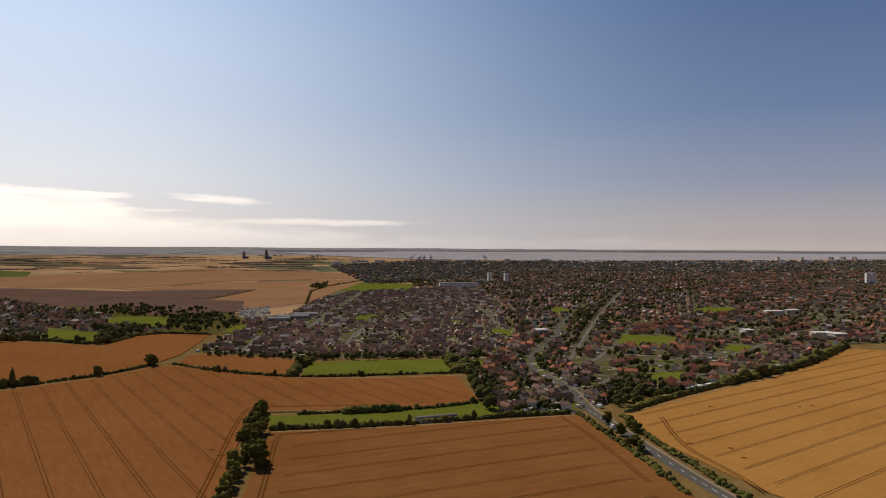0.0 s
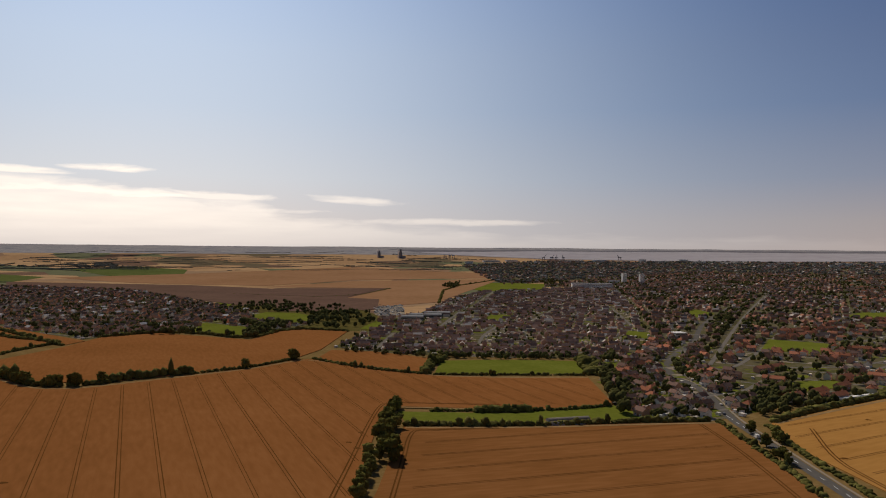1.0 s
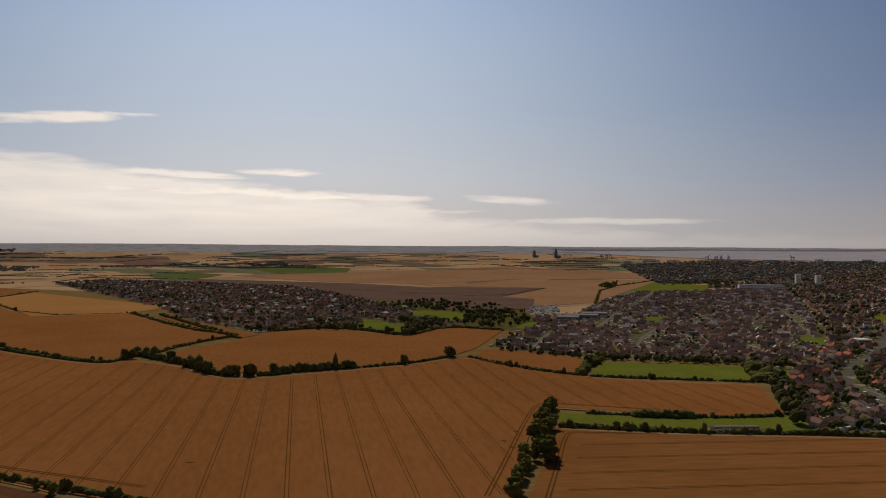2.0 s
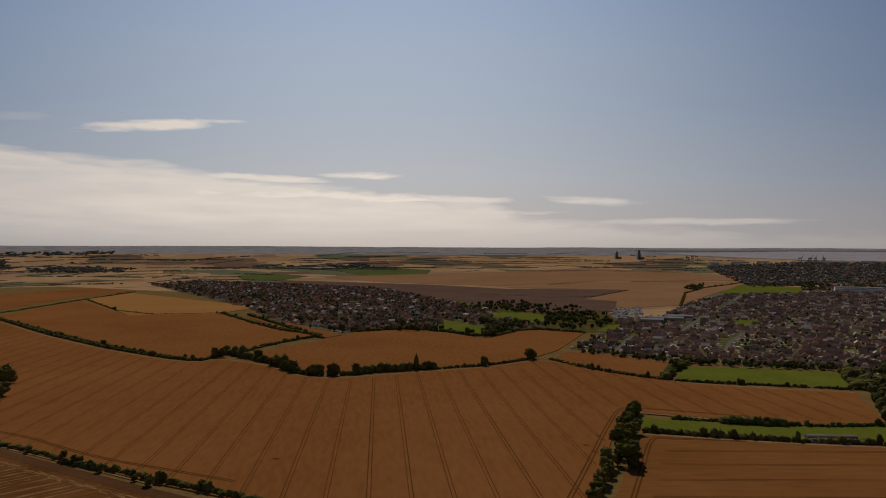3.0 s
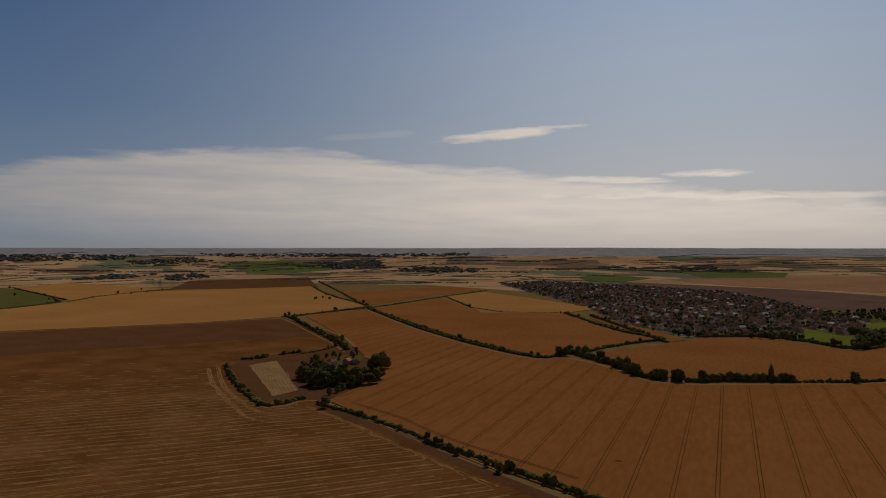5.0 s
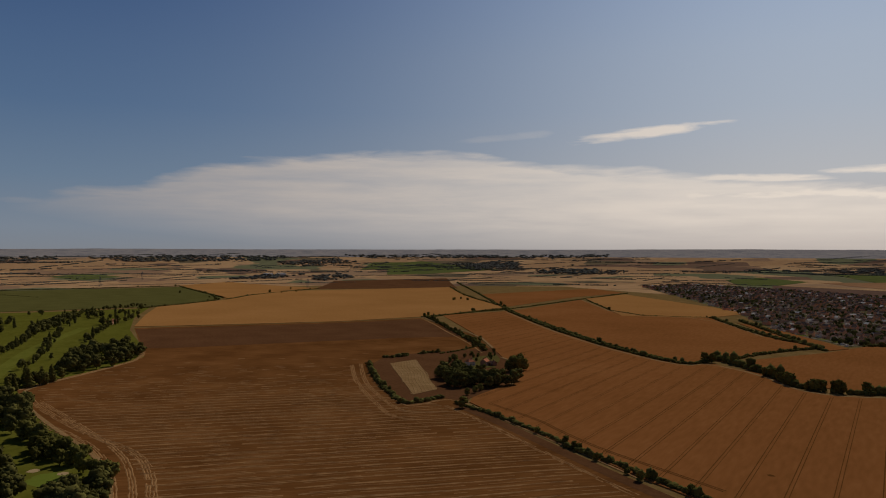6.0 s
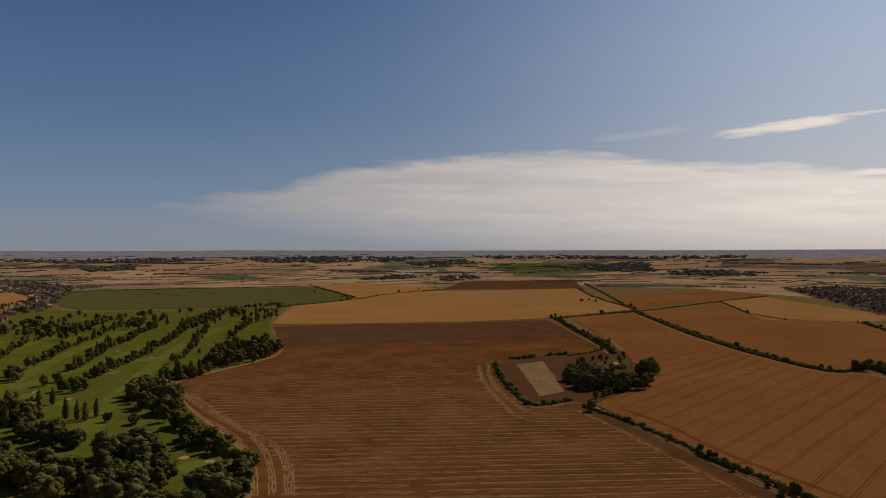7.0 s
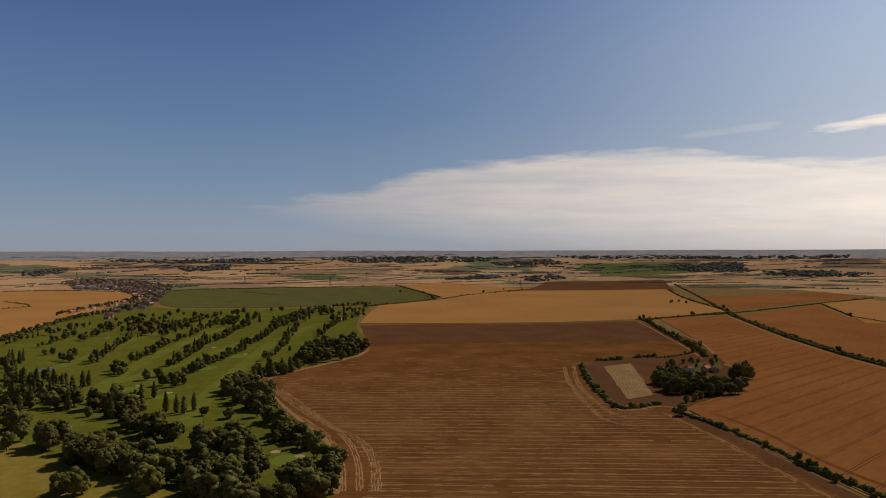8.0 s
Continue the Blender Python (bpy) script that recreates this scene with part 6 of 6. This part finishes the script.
for x, y in [(169, 2762), (226, 2733)]:
    block("tower_block", x, y, 15, 15, 33, 14, WHITE_PANEL, "pale concrete residential tower block", "tower block", 11, WHITE_PANEL, "tower blocks of the city")
for x, y in [(1479, 2670), (1497, 2668)]:
    block("tower_block", x, y, 15, 15, 38, -6, WHITE_PANEL, "white residential tower block among trees", "tower block", 12, WHITE_PANEL, "tower blocks of the city")
block("hospital", *[(49, 2386)][0], 120, 40, 15, 5, WHITE_PANEL, "long pale hospital building with window bands", "building", 4)
for (x, y), w, h in zip([(-529, 3838), (-193, 3926), (340, 4067), (545, 4100), (900, 3801), (1171, 3770), (1710, 3922), (1804, 3862), (2012, 3858), (2061, 3840), (1947, 3848), (133, 2759)], (60, 40, 50, 70, 60, 80, 25, 22, 30, 24, 28, 60), (10, 8, 12, 9, 8, 8, 18, 20, 17, 15, 19, 8)):
    block("warehouse", x, y, w * 0.65, 18, h, far_rng.uniform(0, 40), WHITE_PANEL, "pale industrial block on the city skyline", "building", 3)
for x, y, w, h, turn in [(-430, 3960, 90, 8, 25), (-330, 4010, 60, 7, 20), (-20, 4040, 120, 8, 6), (120, 4052, 70, 10, 3), (430, 4040, 90, 7, -4), (610, 3990, 60, 9, -8), (760, 3960, 110, 7, -10), (990, 3900, 80, 8, -14),
                         (1250, 3840, 110, 8, -18), (1400, 3830, 60, 12, -20), (1560, 3800, 90, 9, -22), (1650, 3720, 30, 17, -25), (1760, 3700, 24, 20, -25), (1880, 3700, 40, 14, -27), (2120, 3640, 26, 19, -30), (2200, 3600, 34, 13, -30)]:
    block("warehouse", x, y, w, 26, h, turn, WHITE_PANEL, "long pale dockside shed before the estuary", "building", 2, RENDER_WALL, "dockside sheds")
for (x, y), w in zip([(626, 1449), (672, 1476), (530, 1072), (544, 1058), (437, 1101), (139, 1085)], (34, 26, 26, 22, 14, 18)):
    block("flat_roofed_hall", x, y, w, 16, 7, far_rng.uniform(0, 40), RENDER_WALL, "pale flat-roofed hall among houses", "building", 2, WHITE_PANEL)
for (x, y), w in zip([(-253, 1293), (-267, 1251), (-238, 1338)], (55, 36, 40)):
    block("retail_hall", x, y, w, 30, 6, 12, GREY_PANEL, "grey-roofed retail hall beside the car park", "building", 1, GREY_PANEL)
long_shed = [(191, 645), (245, 683)]
_mx, _my = (long_shed[0][0] + long_shed[1][0]) / 2, (long_shed[0][1] + long_shed[1][1]) / 2
block("long_shed", _mx, _my, math.hypot(long_shed[1][0] - long_shed[0][0], long_shed[1][1] - long_shed[0][1]) * 0.9, 4, 2.3, math.degrees(math.atan2(long_shed[1][1] - long_shed[0][1], long_shed[1][0] - long_shed[0][0])),
      WHITE_PANEL, "long low white shed beside the wheat", "shed", 0, WHITE_PANEL)
for x, y in [(-3136, 811), (-3120, 862)]:
    block("barn", x, y, 55, 22, 9, 5, WHITE_PANEL, "white farm barn far across the fields", "barn", 0, WHITE_PANEL, "white barns")
for (x, y), w in zip([(-2684, -656), (-2648, -611), (-2768, -583), (-3009, -455)], (60, 50, 40, 30)):
    block("warehouse", x, y, w, 25, 8, 12, WHITE_PANEL, "pale village warehouse at the edge of fields", "building", 0, GREY_PANEL)


def tunnel(x, y, length, radius, turn):
    """Half-round polytunnel with end walls."""
    ob = tagged(new("polytunnel"), "long grey polytunnel beside the green paddock", "polytunnel", "polytunnels by the paddock")
    v, f, n = [], [], 12
    for sx in (-length / 2, length / 2):
        v += [(sx, -radius * math.cos(math.pi * k / n), radius * 0.8 * math.sin(math.pi * k / n)) for k in range(n + 1)]
    f += [(k, k + 1, n + 2 + k, n + 1 + k) for k in range(n)]
    part("cover", mesh_of("cover", v, f, TUNNEL, smooth=True), ob)
    for sx in (0, n + 1):
        part("end_wall", mesh_of("end_wall", [v[sx + k] for k in range(n + 1)], [tuple(range(n + 1))], GREY_PANEL), ob)
    ob.matrix_basis = pose(x, y, 0.2, 0, 0, turn)


_pt = [(-18, 536), (10, 549), (-16, 526), (7, 534)]
_turn = math.degrees(math.atan2(_pt[1][1] - _pt[0][1], _pt[1][0] - _pt[0][0]))
for (x1, y1), (x2, y2) in (_pt[:2], _pt[2:]):
    tunnel((x1 + x2) / 2, (y1 + y2) / 2, math.hypot(x2 - x1, y2 - y1), 3.1, _turn)


def lathe(name, profile, mat, parent, label="", n=20):
    v, f = [], []
    for r, z in profile:
        v += [(r * math.cos(6.2832 * k / n), r * math.sin(6.2832 * k / n), z) for k in range(n)]
    for i in range(len(profile) - 1):
        f += [(i * n + k, i * n + (k + 1) % n, (i + 1) * n + (k + 1) % n, (i + 1) * n + k) for k in range(n)]
    f.append(tuple((len(profile) - 1) * n + k for k in range(n)))
    return part(name, mesh_of(name, v, f, mat, smooth=True), parent, label)


def power_plant(x, y, h, w, label):
    ob = tagged(new("power_station"), label, "power station", "power station on the estuary")
    v, f = [], []
    box_geometry(-w, w, -w * 0.7, w * 0.7, 0, h * 0.72, v, f)
    box_geometry(-w * 0.7, w * 0.7, -w * 0.5, w * 0.5, h * 0.72, h, v, f)
    part("boiler_house", mesh_of("boiler_house", v, f, STEEL), ob)
    v, f = [], []
    box_geometry(w, w * 3.4, -w * 0.6, w * 0.6, 0, h * 0.25, v, f)
    part("turbine_hall", mesh_of("turbine_hall", v, f, GREY_PANEL), ob)
    lathe("chimney", [(2.2, 0), (1.7, h * 1.15)], WHITE_PANEL, ob).location = (-w * 1.6, 0, 0)
    ob.matrix_basis = pose(x, y, ground_z(x, y), 0, 0, 15)


power_plant(*[(-1054, 4066)][0], 38, 7, "pale power station block with a chimney")
power_plant(*[(-935, 4064)][0], 48, 8, "tall dark power station block with a chimney")


def crane(x, y, h, turn):
    ob = tagged(new("dock_crane"), "blue-grey dock crane on the estuary bank", "crane", "dock cranes")
    for sx in (-6, 6):
        for sy in (-4, 4):
            v, f = [], []
            box_geometry(sx - 0.8, sx + 0.8, sy - 0.8, sy + 0.8, 0, h * 0.6, v, f)
            part("leg", mesh_of("leg", v, f, STEEL), ob)
    v, f = [], []
    box_geometry(-8, 8, -5, 5, h * 0.6, h * 0.78, v, f)
    part("cab", mesh_of("cab", v, f, STEEL), ob)
    v, f = [], []
    box_geometry(-1, 1, -1, 1, 0, h * 0.7, v, f)
    jib = part("jib", mesh_of("jib", v, f, STEEL), ob)
    jib.matrix_basis = Matrix.Translation((4, 0, h * 0.7)) @ Matrix.Rotation(0.7, 4, "Y")
    ob.matrix_basis = pose(x, y, ground_z(x, y), 0, 0, turn)


for i, (x, y) in enumerate([(-167, 4107), (-124, 4111), (-101, 4114), (-64, 4117), (229, 4135), (-661, 4168), (-698, 4124), (-681, 4163)]):
    crane(x, y, 24 if i < 5 else 17, i * 37)


def pylon(x, y, h):
    """Lattice mast: four legs, cross braces and three cross-arms."""
    ob = tagged(new("pylon"), "thin grey lattice electricity pylon in a field", "pylon", "electricity pylons")

    def bars(name, pairs, r):
        v, f = [], []
        for p, q in pairs:
            p, q = Vector(p), Vector(q)
            d = (q - p).normalized()
            s = d.orthogonal().normalized() * r
            t = d.cross(s).normalized() * r
            b = len(v)
            v += [tuple(c + o) for c in (p, q) for o in (s, t, -s, -t)]
            f += [(b + k, b + (k + 1) % 4, b + 4 + (k + 1) % 4, b + 4 + k) for k in range(4)]
        return mesh_of(name, v, f, STEEL)
    for sx, sy in ((-1, -1), (1, -1), (1, 1), (-1, 1)):
        part("leg", bars("leg", [((sx * 3.5, sy * 3.5, 0), (sx * 0.7, sy * 0.7, h))], 0.22), ob)
    lace = []
    for k in range(6):
        a, b = k / 6, (k + 1) / 6
        wa, wb = 3.5 - 2.8 * a, 3.5 - 2.8 * b
        for s in (-1, 1):
            lace += [((-wa, s * wa, a * h), (wb, s * wb, b * h)), ((s * wa, -wa, a * h), (s * wb, wb, b * h))]
    part("bracing", bars("bracing", lace, 0.12), ob)
    for z, w in ((0.66, 8), (0.8, 6.5), (0.93, 5)):
        part("cross_arm", bars("cross_arm", [((-w, 0, z * h), (w, 0, z * h)), ((-w, 0, z * h), (0, 0, z * h + 2)), ((w, 0, z * h), (0, 0, z * h + 2))], 0.18), ob)
    ob.matrix_basis = pose(x, y, ground_z(x, y), 0, 0, 30)


for x, y in [(-3091, -766), (-2799, -141), (-2665, 151), (-2234, 698), (-2984, 310)]:
    pylon(x, y, 32)

# ---------------------------------------------------------------- vehicles
CAR_WHITE = material("white_car_paint", [(0.52, 0.48, 0.42), (0.72, 0.67, 0.60)], 2.0, rough=0.72)
CAR_DARK = material("grey_car_paint", [(0.06, 0.06, 0.065), (0.13, 0.12, 0.12)], 2.0, rough=0.4)
TYRE = material("tyre_rubber", [(0.02, 0.02, 0.02), (0.03, 0.03, 0.03)], 2.0)


def car(x, y, turn, paint, tall, label):
    ob = tagged(new("van" if tall else "car"), label, "van" if tall else "car", "vehicles on the main road")
    length, w, h = (5.4, 2.0, 2.3) if tall else (4.3, 1.75, 1.45)
    v, f = [], []
    prof = [(-length / 2, 0.35), (length / 2, 0.35), (length / 2, 0.85), (length * 0.3, 1.0), (length * (0.2 if not tall else 0.28), h), (-length * (0.38 if not tall else 0.5), h), (-length / 2, 0.95)]
    n = len(prof)
    v = [(px, s * w / 2, pz) for s in (-1, 1) for px, pz in prof]
    f = [tuple(range(n)), tuple(range(2 * n - 1, n - 1, -1))] + [(k, n + k, n + (k + 1) % n, (k + 1) % n) for k in range(n)]
    part("body", mesh_of("body", v, f, paint), ob)
    v, f = [], []
    box_geometry(length * 0.05, length * 0.2, -w / 2 - 0.02, w / 2 + 0.02, 1.0, h - 0.2, v, f)
    part("side_window", mesh_of("side_window", v, f, GLASS), ob)
    for wx in (-length * 0.32, length * 0.32):
        for s in (-1, 1):
            wheel = lathe("wheel", [(0.32, -0.1), (0.32, 0.1)], TYRE, ob, n=10)
            wheel.matrix_basis = Matrix.Translation((wx, s * w * 0.46, 0.32)) @ Matrix.Rotation(math.pi / 2, 4, "X")
    ob.matrix_basis = pose(x, y, 0.17, 0, 0, turn)


_r = strip_points(smooth_line(ROAD_MAIN, 3), 10)
for k, off, paint, tall, label in ((34, 2.2, CAR_WHITE, True, "white van driving on the main road"), (30, -2.2, CAR_DARK, False, "dark grey car on the main road"), (44, 2.2, CAR_DARK, False, "grey car near the first houses"),
                                   (48, -2.2, CAR_WHITE, False, "white car near the first houses")):
    if k + 1 < len(_r):
        d = Vector((_r[k + 1][0] - _r[k][0], _r[k + 1][1] - _r[k][1])).normalized()
        car(_r[k][0] - d.y * off, _r[k][1] + d.x * off, math.degrees(math.atan2(d.y, d.x)), paint, tall, label)
# retail park: yard and its rows of parked cars, too far to tell apart
RETAIL = [(-397, 1490), (-356, 1571), (-302, 1352), (-315, 1264), (-350, 1322)]
field("car_park", RETAIL, CONCRETE, 0.3, "pale concrete retail car park", "car park")
v, f, idx = [], [], []
for x, y in scatter(RETAIL, 170, tree_rng):
    n = len(f)
    b = len(v)
    box_geometry(x - 2.2, x + 2.2, y - 0.9, y + 0.9, 0.4, 1.2, v, f)
    box_geometry(x - 1.3, x + 1.0, y - 0.8, y + 0.8, 1.2, 1.75, v, f)
    idx += [tree_rng.choice((0, 0, 1))] * (len(f) - n)
tagged(new("parked_cars", mesh_of("parked_cars", v, f, [CAR_WHITE, CAR_DARK], indices=idx)), "crowded rows of white and dark parked cars", "cars", kind="stuff")

for key in PROTO:
    PROTO[key].matrix_basis = FIRST[key]
